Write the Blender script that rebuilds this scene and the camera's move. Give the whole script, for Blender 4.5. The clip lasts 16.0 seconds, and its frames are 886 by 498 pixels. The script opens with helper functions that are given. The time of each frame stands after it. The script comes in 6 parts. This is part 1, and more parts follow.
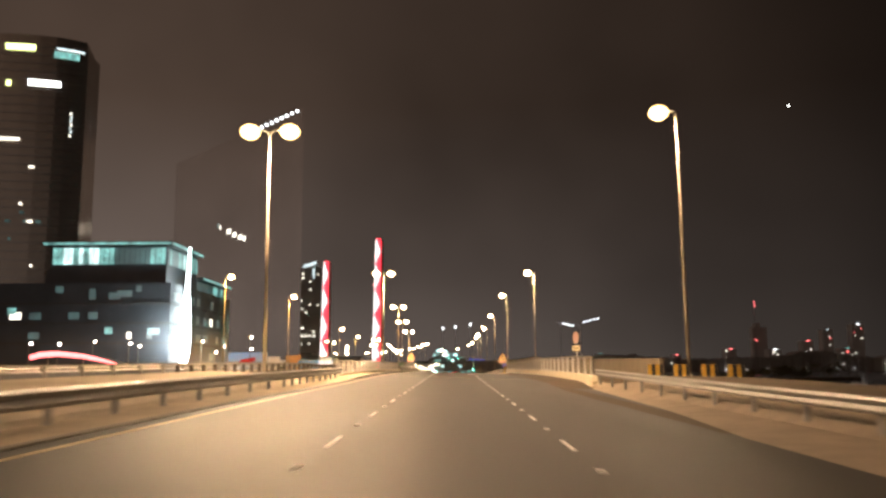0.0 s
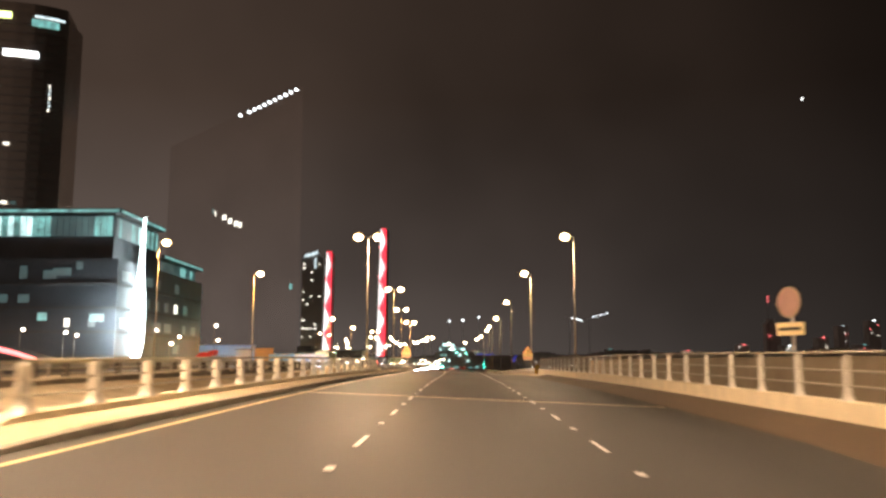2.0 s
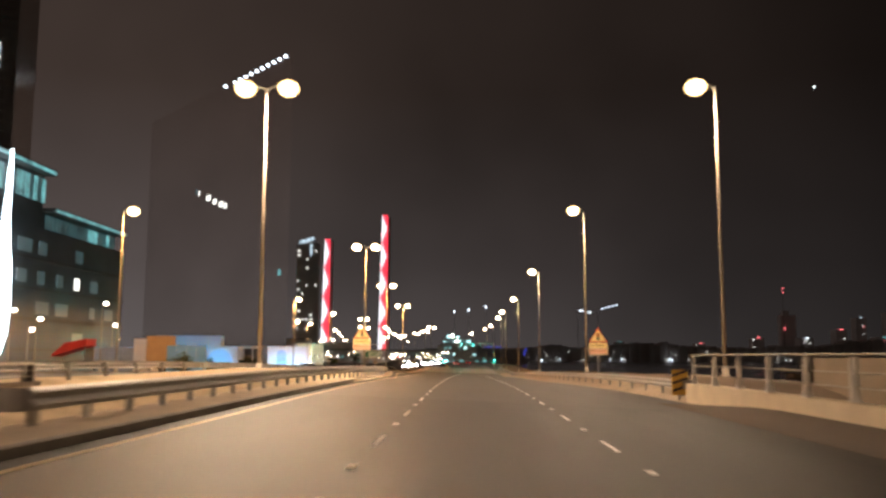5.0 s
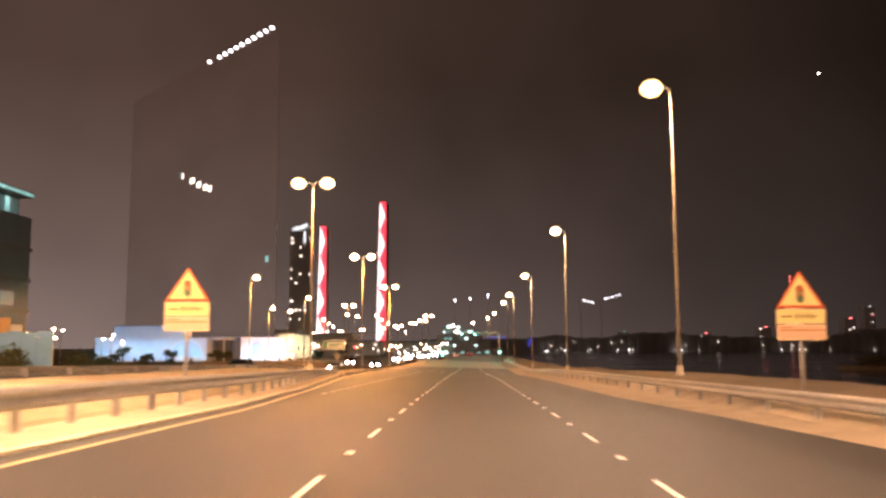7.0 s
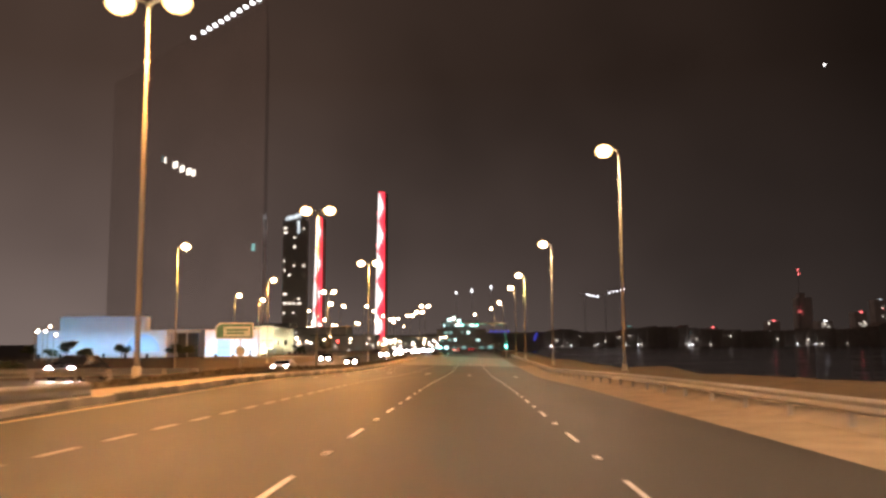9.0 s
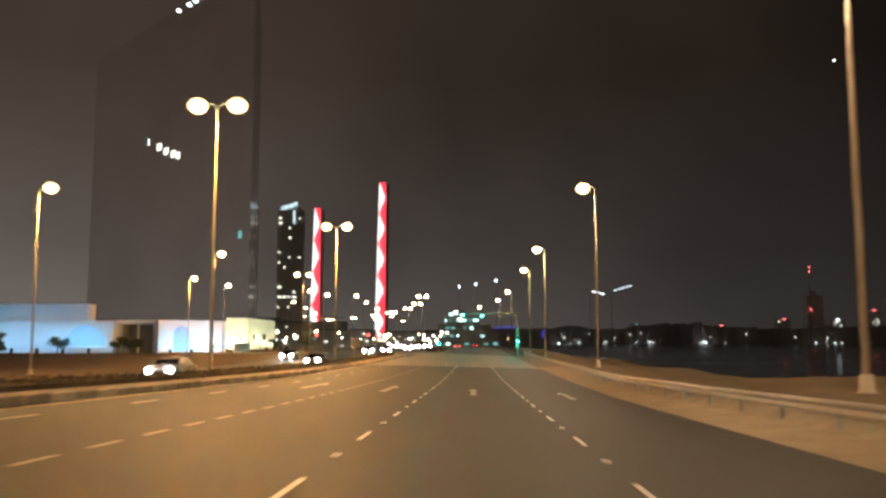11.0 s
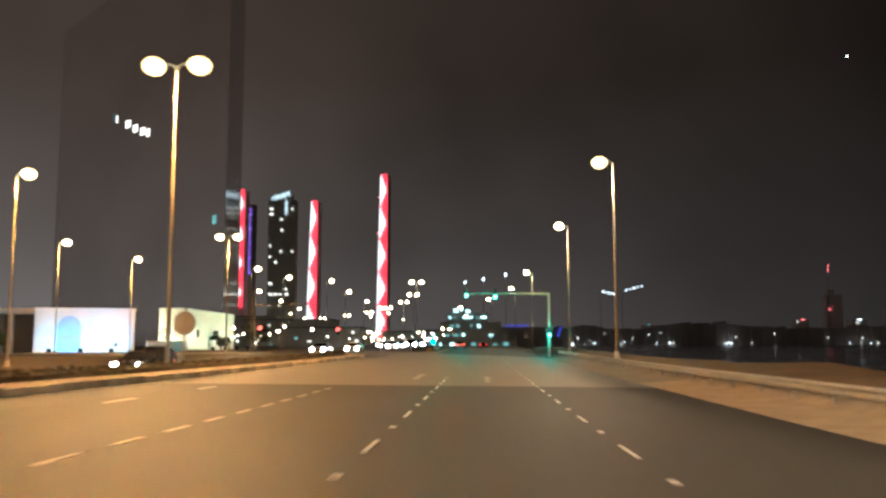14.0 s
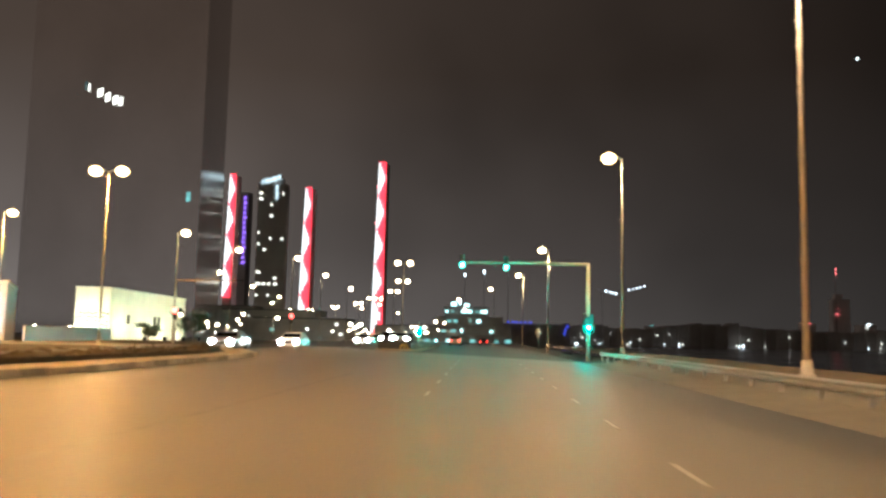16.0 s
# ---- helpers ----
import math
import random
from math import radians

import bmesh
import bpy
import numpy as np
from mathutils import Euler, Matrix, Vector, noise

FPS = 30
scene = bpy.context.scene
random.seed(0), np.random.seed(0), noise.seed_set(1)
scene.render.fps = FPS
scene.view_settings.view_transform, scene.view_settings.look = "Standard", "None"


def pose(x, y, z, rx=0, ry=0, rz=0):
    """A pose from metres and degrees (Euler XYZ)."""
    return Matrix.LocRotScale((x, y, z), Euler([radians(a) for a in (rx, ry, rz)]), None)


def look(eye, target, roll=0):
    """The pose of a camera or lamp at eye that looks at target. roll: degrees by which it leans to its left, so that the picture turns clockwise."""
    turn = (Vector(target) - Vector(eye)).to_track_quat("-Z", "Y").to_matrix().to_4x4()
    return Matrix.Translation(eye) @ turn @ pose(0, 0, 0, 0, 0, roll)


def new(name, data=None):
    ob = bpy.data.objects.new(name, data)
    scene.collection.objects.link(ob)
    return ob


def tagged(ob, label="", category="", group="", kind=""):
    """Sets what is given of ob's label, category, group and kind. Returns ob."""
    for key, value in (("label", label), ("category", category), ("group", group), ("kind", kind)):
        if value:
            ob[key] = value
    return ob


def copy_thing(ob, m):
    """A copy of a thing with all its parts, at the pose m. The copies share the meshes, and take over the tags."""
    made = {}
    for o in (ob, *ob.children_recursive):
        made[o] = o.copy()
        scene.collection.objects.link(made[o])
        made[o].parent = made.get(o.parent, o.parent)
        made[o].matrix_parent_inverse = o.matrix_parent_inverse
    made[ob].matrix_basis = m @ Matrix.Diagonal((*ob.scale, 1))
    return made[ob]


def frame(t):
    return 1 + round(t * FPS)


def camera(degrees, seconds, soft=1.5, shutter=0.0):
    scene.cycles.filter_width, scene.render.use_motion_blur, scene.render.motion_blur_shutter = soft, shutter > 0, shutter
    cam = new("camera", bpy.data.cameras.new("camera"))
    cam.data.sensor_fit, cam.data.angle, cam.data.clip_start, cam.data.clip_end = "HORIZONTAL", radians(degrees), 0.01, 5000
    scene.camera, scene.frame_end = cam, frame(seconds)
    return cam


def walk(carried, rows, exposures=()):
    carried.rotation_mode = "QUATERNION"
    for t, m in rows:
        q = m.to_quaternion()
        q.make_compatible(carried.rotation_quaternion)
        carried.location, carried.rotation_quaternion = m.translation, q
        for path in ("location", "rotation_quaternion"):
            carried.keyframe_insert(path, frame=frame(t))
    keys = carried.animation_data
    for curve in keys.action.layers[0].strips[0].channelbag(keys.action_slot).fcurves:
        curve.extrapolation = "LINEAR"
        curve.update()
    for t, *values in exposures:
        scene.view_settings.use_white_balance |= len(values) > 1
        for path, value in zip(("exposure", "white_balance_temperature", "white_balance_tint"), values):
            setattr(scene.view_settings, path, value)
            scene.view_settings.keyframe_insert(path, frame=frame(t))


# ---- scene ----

# ---------------------------------------------------------------- camera and walk
cam = camera(55.1, 16.0, soft=2.8, shutter=0.5)
# seconds, eye x, y, z, yaw, pitch, roll
ROWS = [
    (0.0, 0.23, -0.00, 1.30, 0.73, 7.95, -0.25),
    (0.5, 0.14, 9.23, 1.41, 0.88, 7.95, -0.03),
    (1.0, 0.08, 18.17, 1.52, 1.04, 7.72, 0.31),
    (1.5, -0.03, 27.21, 1.62, 1.13, 7.43, 0.29),
    (2.0, -0.11, 36.22, 1.70, 1.23, 7.58, 0.12),
    (2.5, -0.19, 45.19, 1.78, 1.27, 7.45, 0.35),
    (3.0, -0.25, 54.00, 1.87, 1.55, 7.70, 0.11),
    (3.5, -0.33, 62.77, 1.93, 1.49, 7.64, 0.36),
    (4.0, -0.37, 71.80, 1.98, 1.51, 7.38, 0.17),
    (6.5, 0.00, 116.14, 1.93, 1.72, 6.76, 0.09),
    (7.0, -0.04, 124.68, 1.89, 1.68, 6.54, -0.21),
    (7.5, 0.02, 133.28, 1.81, 1.59, 6.59, -0.32),
    (8.0, 0.12, 141.73, 1.70, 1.58, 6.46, -0.49),
    (8.5, 0.23, 150.46, 1.56, 1.67, 6.24, -0.51),
    (9.0, 0.30, 159.00, 1.41, 1.83, 6.23, -0.31),
    (11.5, 0.21, 201.99, 0.64, 2.11, 5.86, 0.01),
    (12.0, 0.21, 210.91, 0.41, 2.23, 5.62, -0.07),
    (12.5, 0.16, 219.86, 0.19, 2.33, 5.66, -0.05),
    (13.0, 0.09, 228.60, 0.00, 2.46, 5.79, -0.03),
    (13.5, 0.01, 237.49, -0.17, 2.53, 5.89, -0.01),
    (14.0, -0.07, 246.24, -0.31, 2.56, 6.18, -0.09),
    (14.5, -0.14, 255.23, -0.43, 2.63, 6.11, 0.38),
    (15.0, -0.12, 264.14, -0.52, 2.68, 6.18, 0.64),
    (15.5, -0.16, 273.07, -0.59, 2.67, 6.08, 0.94),
    (16.0, -0.32, 282.26, -0.63, 2.63, 5.96, 1.19),
]


def eye_pose(x, y, z, yaw, pitch, roll):
    a, b = radians(yaw), radians(pitch)
    way = Vector((-math.sin(a) * math.cos(b), math.cos(a) * math.cos(b), math.sin(b)))
    return look((x, y, z), Vector((x, y, z)) + way, roll)


EXPOSURES = [(0.0, 0.95, 6500), (1.0, 0.95, 7300), (1.5, 0.87, 6900), (2.0, 0.7, 6400), (2.5, 0.5, 6200), (3.0, 0.25, 5500), (3.5, 0.1, 5200), (4.0, 0.05, 5250), (4.2, 0.05, 5250), (6.3, 1.0, 7000), (7.0, 1.0, 7000), (9.0, 0.75, 6700), (11.5, 0.62, 5900), (12.5, 0.62, 5650), (14.0, 0.70, 5600), (16.0, 1.02, 5700)]
walk(cam, [(t, eye_pose(*r)) for t, *r in ROWS], [(t, e, k, float(np.interp(t, [2.0, 3.0, 4.2, 6.3, 8.5, 11.0], [8.0, 0.0, 0.0, 26.0, 22.0, 0.0]))) for t, e, k in EXPOSURES])

# ---------------------------------------------------------------- night sky
world = bpy.data.worlds.new("night_sky")
scene.world = world
world.use_nodes = True
nt = world.node_tree
nt.nodes.clear()
w_out = nt.nodes.new("ShaderNodeOutputWorld")
w_bg = nt.nodes.new("ShaderNodeBackground")
w_tc = nt.nodes.new("ShaderNodeTexCoord")
w_sep = nt.nodes.new("ShaderNodeSeparateXYZ")
w_ramp = nt.nodes.new("ShaderNodeValToRGB")
nt.links.new(w_tc.outputs["Generated"], w_sep.inputs[0])
nt.links.new(w_sep.outputs["Z"], w_ramp.inputs[0])
nt.links.new(w_ramp.outputs[0], w_bg.inputs["Color"])
nt.links.new(w_bg.outputs[0], w_out.inputs["Surface"])
SKY = [(0.0, (0.084, 0.0670, 0.0590)), (0.10, (0.056, 0.0425, 0.0365)), (0.30, (0.034, 0.0222, 0.0166)), (1.0, (0.019, 0.0115, 0.0083))]
w_ramp.color_ramp.elements[0].position, w_ramp.color_ramp.elements[0].color = SKY[0][0], (*SKY[0][1], 1)
w_ramp.color_ramp.elements[1].position, w_ramp.color_ramp.elements[1].color = SKY[3][0], (*SKY[3][1], 1)
for p_, c_ in SKY[1:3]:
    e_ = w_ramp.color_ramp.elements.new(p_)
    e_.color = (*c_, 1)
w_side = nt.nodes.new("ShaderNodeMapRange")
for k_, v_ in (("From Min", -0.55), ("From Max", 0.5), ("To Min", 1.25), ("To Max", 0.12)):
    w_side.inputs[k_].default_value = v_
nt.links.new(w_sep.outputs["X"], w_side.inputs[0])
w_cloud = nt.nodes.new("ShaderNodeTexNoise")
w_cloud.inputs["Scale"].default_value, w_cloud.inputs["Detail"].default_value = 2.6, 3.0
nt.links.new(w_tc.outputs["Generated"], w_cloud.inputs["Vector"])
w_thin = nt.nodes.new("ShaderNodeMapRange")
for k_, v_ in (("From Min", 0.3), ("From Max", 0.7), ("To Min", 0.72), ("To Max", 1.28)):
    w_thin.inputs[k_].default_value = v_
nt.links.new(w_cloud.outputs["Fac"], w_thin.inputs[0])
w_mul = nt.nodes.new("ShaderNodeMath")
w_mul.operation = "MULTIPLY"
nt.links.new(w_side.outputs[0], w_mul.inputs[0])
nt.links.new(w_thin.outputs[0], w_mul.inputs[1])
nt.links.new(w_mul.outputs[0], w_bg.inputs["Strength"])

SODIUM = (1.0, 0.64, 0.37)
SODIUM_DEEP = (1.0, 0.43, 0.12)
LAMP_WATTS = 10500.0


# ---------------------------------------------------------------- materials
def material(name, color, rough=0.6, metal=0.0, vary=0.25, scale=3.0, fine=40.0, bump=0.0, spec=0.5, stretch=(1, 1, 1), glow=None, watts=0.0, sway=0.12, patchy=0.0, coat=0.0, coat_rough=0.2):
    m = bpy.data.materials.new(name)
    m.use_nodes = True
    t = m.node_tree
    b = t.nodes["Principled BSDF"]
    b.inputs["Roughness"].default_value = rough
    b.inputs["Metallic"].default_value = metal
    b.inputs["Specular IOR Level"].default_value = spec
    b.inputs["Coat Weight"].default_value = coat
    b.inputs["Coat Roughness"].default_value = coat_rough
    tc = t.nodes.new("ShaderNodeTexCoord")
    mp = t.nodes.new("ShaderNodeMapping")
    mp.inputs["Scale"].default_value = stretch
    t.links.new(tc.outputs["Object"], mp.inputs[0])
    n1, n2 = t.nodes.new("ShaderNodeTexNoise"), t.nodes.new("ShaderNodeTexNoise")
    for n, s in ((n1, scale), (n2, fine)):
        n.inputs["Scale"].default_value = s
        n.inputs["Detail"].default_value = 5
        t.links.new(mp.outputs[0], n.inputs["Vector"])
    mix = t.nodes.new("ShaderNodeMath")
    mix.operation = "MULTIPLY_ADD"
    t.links.new(n1.outputs["Fac"], mix.inputs[0])
    mix.inputs[1].default_value = 0.65
    half = t.nodes.new("ShaderNodeMath")
    half.operation = "MULTIPLY"
    t.links.new(n2.outputs["Fac"], half.inputs[0])
    half.inputs[1].default_value = 0.35
    t.links.new(half.outputs[0], mix.inputs[2])
    ramp = t.nodes.new("ShaderNodeValToRGB")
    ramp.color_ramp.elements[0].position, ramp.color_ramp.elements[1].position = 0.3, 0.7
    ramp.color_ramp.elements[0].color = (*[c * (1 - vary) for c in color], 1)
    ramp.color_ramp.elements[1].color = (*[min(1, c * (1 + vary)) for c in color], 1)
    t.links.new(mix.outputs[0], ramp.inputs[0])
    t.links.new(ramp.outputs[0], b.inputs["Base Color"])
    rr = t.nodes.new("ShaderNodeMapRange")
    rr.inputs["To Min"].default_value, rr.inputs["To Max"].default_value = max(0.02, rough - sway), min(1, rough + sway)
    t.links.new(n1.outputs["Fac"], rr.inputs[0])
    t.links.new(rr.outputs[0], b.inputs["Roughness"])
    if bump:
        bp = t.nodes.new("ShaderNodeBump")
        bp.inputs["Strength"].default_value = bump
        bp.inputs["Distance"].default_value = 0.02
        t.links.new(n2.outputs["Fac"], bp.inputs["Height"])
        t.links.new(bp.outputs[0], b.inputs["Normal"])
    if glow:
        b.inputs["Emission Color"].default_value = (*glow, 1)
        b.inputs["Emission Strength"].default_value = watts
        if patchy:
            pr = t.nodes.new("ShaderNodeMapRange")
            pr.inputs["From Min"].default_value, pr.inputs["From Max"].default_value = 0.35, 0.68
            pr.inputs["To Min"].default_value, pr.inputs["To Max"].default_value = watts * (1 - patchy), watts * (1 + patchy)
            t.links.new(mix.outputs[0], pr.inputs[0])
            t.links.new(pr.outputs[0], b.inputs["Emission Strength"])
    return m


ASPHALT = material("asphalt", (0.058, 0.0590, 0.0590), 0.62, vary=0.30, scale=0.35, fine=45, bump=0.35, stretch=(1.6, 0.25, 1))
ASPHALT_DECK = material("deck_asphalt", (0.033, 0.0340, 0.0345), 0.6, vary=0.3, scale=0.35, fine=45, bump=0.35, stretch=(1.6, 0.25, 1))
ASPHALT_DUSTY = material("dusty_asphalt", (0.098, 0.070, 0.045), 0.8, vary=0.35, scale=0.5, fine=30, bump=0.35, stretch=(1.4, 0.4, 1))
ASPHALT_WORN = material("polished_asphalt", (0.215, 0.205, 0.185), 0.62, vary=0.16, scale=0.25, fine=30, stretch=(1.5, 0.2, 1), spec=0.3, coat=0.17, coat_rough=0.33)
ASPHALT_SANDY = material("sandy_polished_asphalt", (0.19, 0.165, 0.125), 0.75, vary=0.25, scale=0.5, fine=30, bump=0.2)
CONCRETE = material("concrete", (0.42, 0.345, 0.255), 0.85, vary=0.22, scale=1.1, fine=30, bump=0.3)
CONCRETE_DUSTY = material("sand_stained_concrete", (0.34, 0.275, 0.195), 0.85, vary=0.26, scale=0.9, fine=30, bump=0.3)
CONCRETE_PALE = material("pale_concrete", (0.42, 0.38, 0.32), 0.8, vary=0.18, scale=1.4, fine=35, bump=0.25)
SAND = material("sandy_soil", (0.125, 0.09, 0.055), 0.95, vary=0.35, scale=0.5, fine=14, bump=0.7)
KERB_CREAM = material("cream_kerb_paint", (0.74, 0.65, 0.47), 0.75, vary=0.16, scale=1.2, fine=20, bump=0.2)
PALE_SAND = material("pale_sand", (0.52, 0.44, 0.31), 0.95, vary=0.25, scale=0.6, fine=14, bump=0.5)
BROWN_SAND = material("brown_sand", (0.44, 0.345, 0.21), 0.95, vary=0.3, scale=0.6, fine=14, bump=0.5)
KERB_STONE = material("pale_kerb_stone", (0.64, 0.57, 0.44), 0.8, vary=0.2, scale=1.6, fine=30, bump=0.3)
ks_tree = KERB_STONE.node_tree
ks_info, ks_range, ks_mix = ks_tree.nodes.new("ShaderNodeObjectInfo"), ks_tree.nodes.new("ShaderNodeMapRange"), ks_tree.nodes.new("ShaderNodeVectorMath")
ks_range.inputs["To Min"].default_value, ks_range.inputs["To Max"].default_value = 0.55, 1.2
ks_mix.operation = "SCALE"
ks_base = ks_tree.nodes["Principled BSDF"].inputs["Base Color"]
ks_tree.links.new(ks_info.outputs["Random"], ks_range.inputs[0])
ks_tree.links.new(ks_base.links[0].from_socket, ks_mix.inputs[0])
ks_tree.links.new(ks_range.outputs[0], ks_mix.inputs["Scale"])
ks_tree.links.new(ks_mix.outputs[0], ks_base)
KERB_DARK = material("dark_kerb", (0.32, 0.285, 0.235), 0.85, vary=0.25, scale=1.5, fine=30, bump=0.3)
SAND_TOP = material("sandy_paving", (0.54, 0.44, 0.30), 0.9, vary=0.2, scale=0.8, fine=25, bump=0.3)
DARK_SOIL = material("dark_soil", (0.10, 0.075, 0.05), 0.95, vary=0.4, scale=0.4, fine=12, bump=0.7)
GROUND = material("far_ground", (0.09, 0.08, 0.07), 0.95, vary=0.3, scale=0.02, fine=0.5)
FAR_TREES = material("far_trees_and_roofs", (0.42, 0.37, 0.33), 0.95, vary=0.3, scale=0.05, fine=0.6)
WATER = material("dark_water", (0.008, 0.009, 0.010), 0.14, vary=0.2, scale=0.1, fine=0.9, bump=0.5)
WHITE_PAINT = material("white_road_paint", (0.82, 0.83, 0.84), 0.55, vary=0.22, scale=3, fine=40, bump=0.2)
WHITE_WORN = material("worn_white_paint", (0.46, 0.455, 0.45), 0.6, vary=0.3, scale=3, fine=40, bump=0.2)
FAINT_PAINT = material("faint_white_paint", (0.34, 0.33, 0.31), 0.6, vary=0.3, scale=3, fine=40)
GHOST_PAINT = material("rubbed_out_paint", (0.22, 0.215, 0.20), 0.62, vary=0.3, scale=2, fine=40)
YELLOW_PAINT = material("yellow_road_paint", (0.60, 0.49, 0.27), 0.55, vary=0.25, scale=2.5, fine=40, bump=0.2)
STEEL = material("galvanised_steel", (0.36, 0.35, 0.34), 0.52, metal=0.5, vary=0.15, scale=4, fine=60, bump=0.05)
POLE_STEEL = material("pole_steel", (0.40, 0.36, 0.29), 0.6, metal=0.1, vary=0.12, scale=3, fine=40)
PARAPET_PAINT = material("parapet_paint", (0.66, 0.645, 0.60), 0.6, vary=0.15, scale=3, fine=30)
RAIL_PAINT = material("weathered_rail_paint", (0.36, 0.33, 0.27), 0.6, vary=0.2, scale=3, fine=30)
RAMP_CONCRETE = material("ramp_concrete", (0.25, 0.205, 0.145), 0.85, vary=0.22, scale=0.8, fine=20, bump=0.25)
BLACK_PAINT = material("black_paint", (0.02, 0.02, 0.02), 0.5, vary=0.2)
DARK_BROWN = material("dark_brown", (0.10, 0.082, 0.066), 0.7, vary=0.2)
DARK_CONCRETE = material("dark_concrete", (0.15, 0.12, 0.09), 0.85, vary=0.25, scale=1.2, fine=25, bump=0.2)
HAZARD_YELLOW = material("hazard_yellow", (0.62, 0.38, 0.05), 0.6, vary=0.2)
SIGN_YELLOW = material("sign_yellow", (0.82, 0.66, 0.28), 0.45, vary=0.08)
SIGN_PINK = material("sign_orange_panel", (0.80, 0.47, 0.33), 0.45, vary=0.08)
SIGN_CREAM = material("faded_yellow_sign", (0.78, 0.66, 0.40), 0.5, vary=0.12)
SIGN_FADED = material("faded_sign", (0.42, 0.27, 0.24), 0.5, vary=0.15)
SIGN_RED = material("sign_red", (0.60, 0.10, 0.035), 0.45, vary=0.1)
SIGN_TEXT = material("sign_lettering", (0.13, 0.09, 0.035), 0.5, vary=0.2)
SIGN_BROWN = material("sign_brown_line", (0.50, 0.24, 0.10), 0.5, vary=0.2)
SIGN_GREEN = material("sign_green", (0.07, 0.21, 0.135), 0.45, vary=0.1)
SIGN_WHITE = material("sign_white", (0.80, 0.79, 0.76), 0.4, vary=0.06)
SIGN_GREY = material("sign_grey_green", (0.50, 0.58, 0.50), 0.45, vary=0.1)
SIGN_BACK = material("sign_back", (0.42, 0.35, 0.25), 0.55, metal=0.3, vary=0.12)
FACADE_DARK = material("dark_glass_facade", (0.74, 0.71, 0.69), 0.14, metal=0.9, vary=0.14, scale=0.02, fine=0.4, sway=0.03)
SCREEN_METAL = material("screen_metal", (0.15, 0.13, 0.09), 0.6, vary=0.2)
FACADE_MATTE = material("dull_facade", (0.48, 0.46, 0.44), 0.8, vary=0.25, scale=0.2, fine=3)
# distance haze over the far towers, put into a pale base colour
FACADE_HAZE = material("hazy_tower_facade", (0.80, 0.77, 0.73), 0.7, vary=0.15, scale=0.05, fine=0.8)
FACADE_TOWER = material("bronze_glass_facade", (0.86, 0.77, 0.68), 0.16, metal=0.85, vary=0.12, scale=0.03, fine=0.6, sway=0.04)
FACADE_OFFICE = material("office_facade", (0.16, 0.17, 0.185), 0.4, metal=0.3, vary=0.25, scale=0.15, fine=3, sway=0.06)
FACADE_GREY = material("grey_facade", (0.16, 0.155, 0.15), 0.6, vary=0.2, scale=0.15, fine=3)
FACADE_CREAM = material("cream_render", (0.72, 0.68, 0.52), 0.85, vary=0.08, scale=0.4, fine=8, bump=0.1)
FACADE_WHITE = material("white_render", (0.75, 0.77, 0.80), 0.8, vary=0.06, scale=0.4, fine=8, bump=0.1)
GRILLE = material("grille_metal", (0.10, 0.09, 0.07), 0.5, metal=0.5, vary=0.2)
BOARD = material("tan_board", (0.50, 0.34, 0.18), 0.7, vary=0.15, scale=1, fine=15)
PALE_BLUE = material("projected_blue", (0.36, 0.52, 0.80), 0.6, vary=0.15, scale=0.5, fine=6)
HOARDING_BLUE = material("blue_hoarding_paint", (0.20, 0.45, 0.85), 0.5, vary=0.15, scale=0.8, fine=10)
AWNING_RED = material("red_awning_fabric", (0.62, 0.06, 0.05), 0.8, vary=0.15, scale=1.5, fine=20)
CONTAINER = material("grey_container", (0.36, 0.40, 0.46), 0.6, vary=0.15)
HEDGE = material("dry_hedge", (0.085, 0.07, 0.035), 0.85, vary=0.4, scale=2.5, fine=14, bump=0.8)
LEAF = material("leaf", (0.05, 0.065, 0.025), 0.7, vary=0.4, scale=2, fine=15)
BARK = material("bark", (0.10, 0.075, 0.05), 0.9, vary=0.3, scale=5, fine=30, bump=0.5)
CAR_DARK = material("dark_car_paint", (0.03, 0.03, 0.035), 0.25, metal=0.3, vary=0.05)
CAR_WHITE = material("white_car_paint", (0.70, 0.70, 0.70), 0.25, vary=0.04)
CAR_GREY = material("silver_car_paint", (0.35, 0.36, 0.37), 0.3, metal=0.4, vary=0.05)
CAR_GLASS = material("car_glass", (0.01, 0.012, 0.014), 0.06, vary=0.05)
RUBBER = material("rubber", (0.015, 0.015, 0.015), 0.8, vary=0.1)


def glow(name, color, strength, patchy=0.0, scale=0.35):
    return material(name, (0.4, 0.4, 0.4), 0.4, vary=0.03, scale=scale, fine=scale * 6, glow=color, watts=strength, patchy=patchy)


def glowing_shell(name, color, strength, cover):
    """A see-through glowing shell that stands for the glare round a lamp."""
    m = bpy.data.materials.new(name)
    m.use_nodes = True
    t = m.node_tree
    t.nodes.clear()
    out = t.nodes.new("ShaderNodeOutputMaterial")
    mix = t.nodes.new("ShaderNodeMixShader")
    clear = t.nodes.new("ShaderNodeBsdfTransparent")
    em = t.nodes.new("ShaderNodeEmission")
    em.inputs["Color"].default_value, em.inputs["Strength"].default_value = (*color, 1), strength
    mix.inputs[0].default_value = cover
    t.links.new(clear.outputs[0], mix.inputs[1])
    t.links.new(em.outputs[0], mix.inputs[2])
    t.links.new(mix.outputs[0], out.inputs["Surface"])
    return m


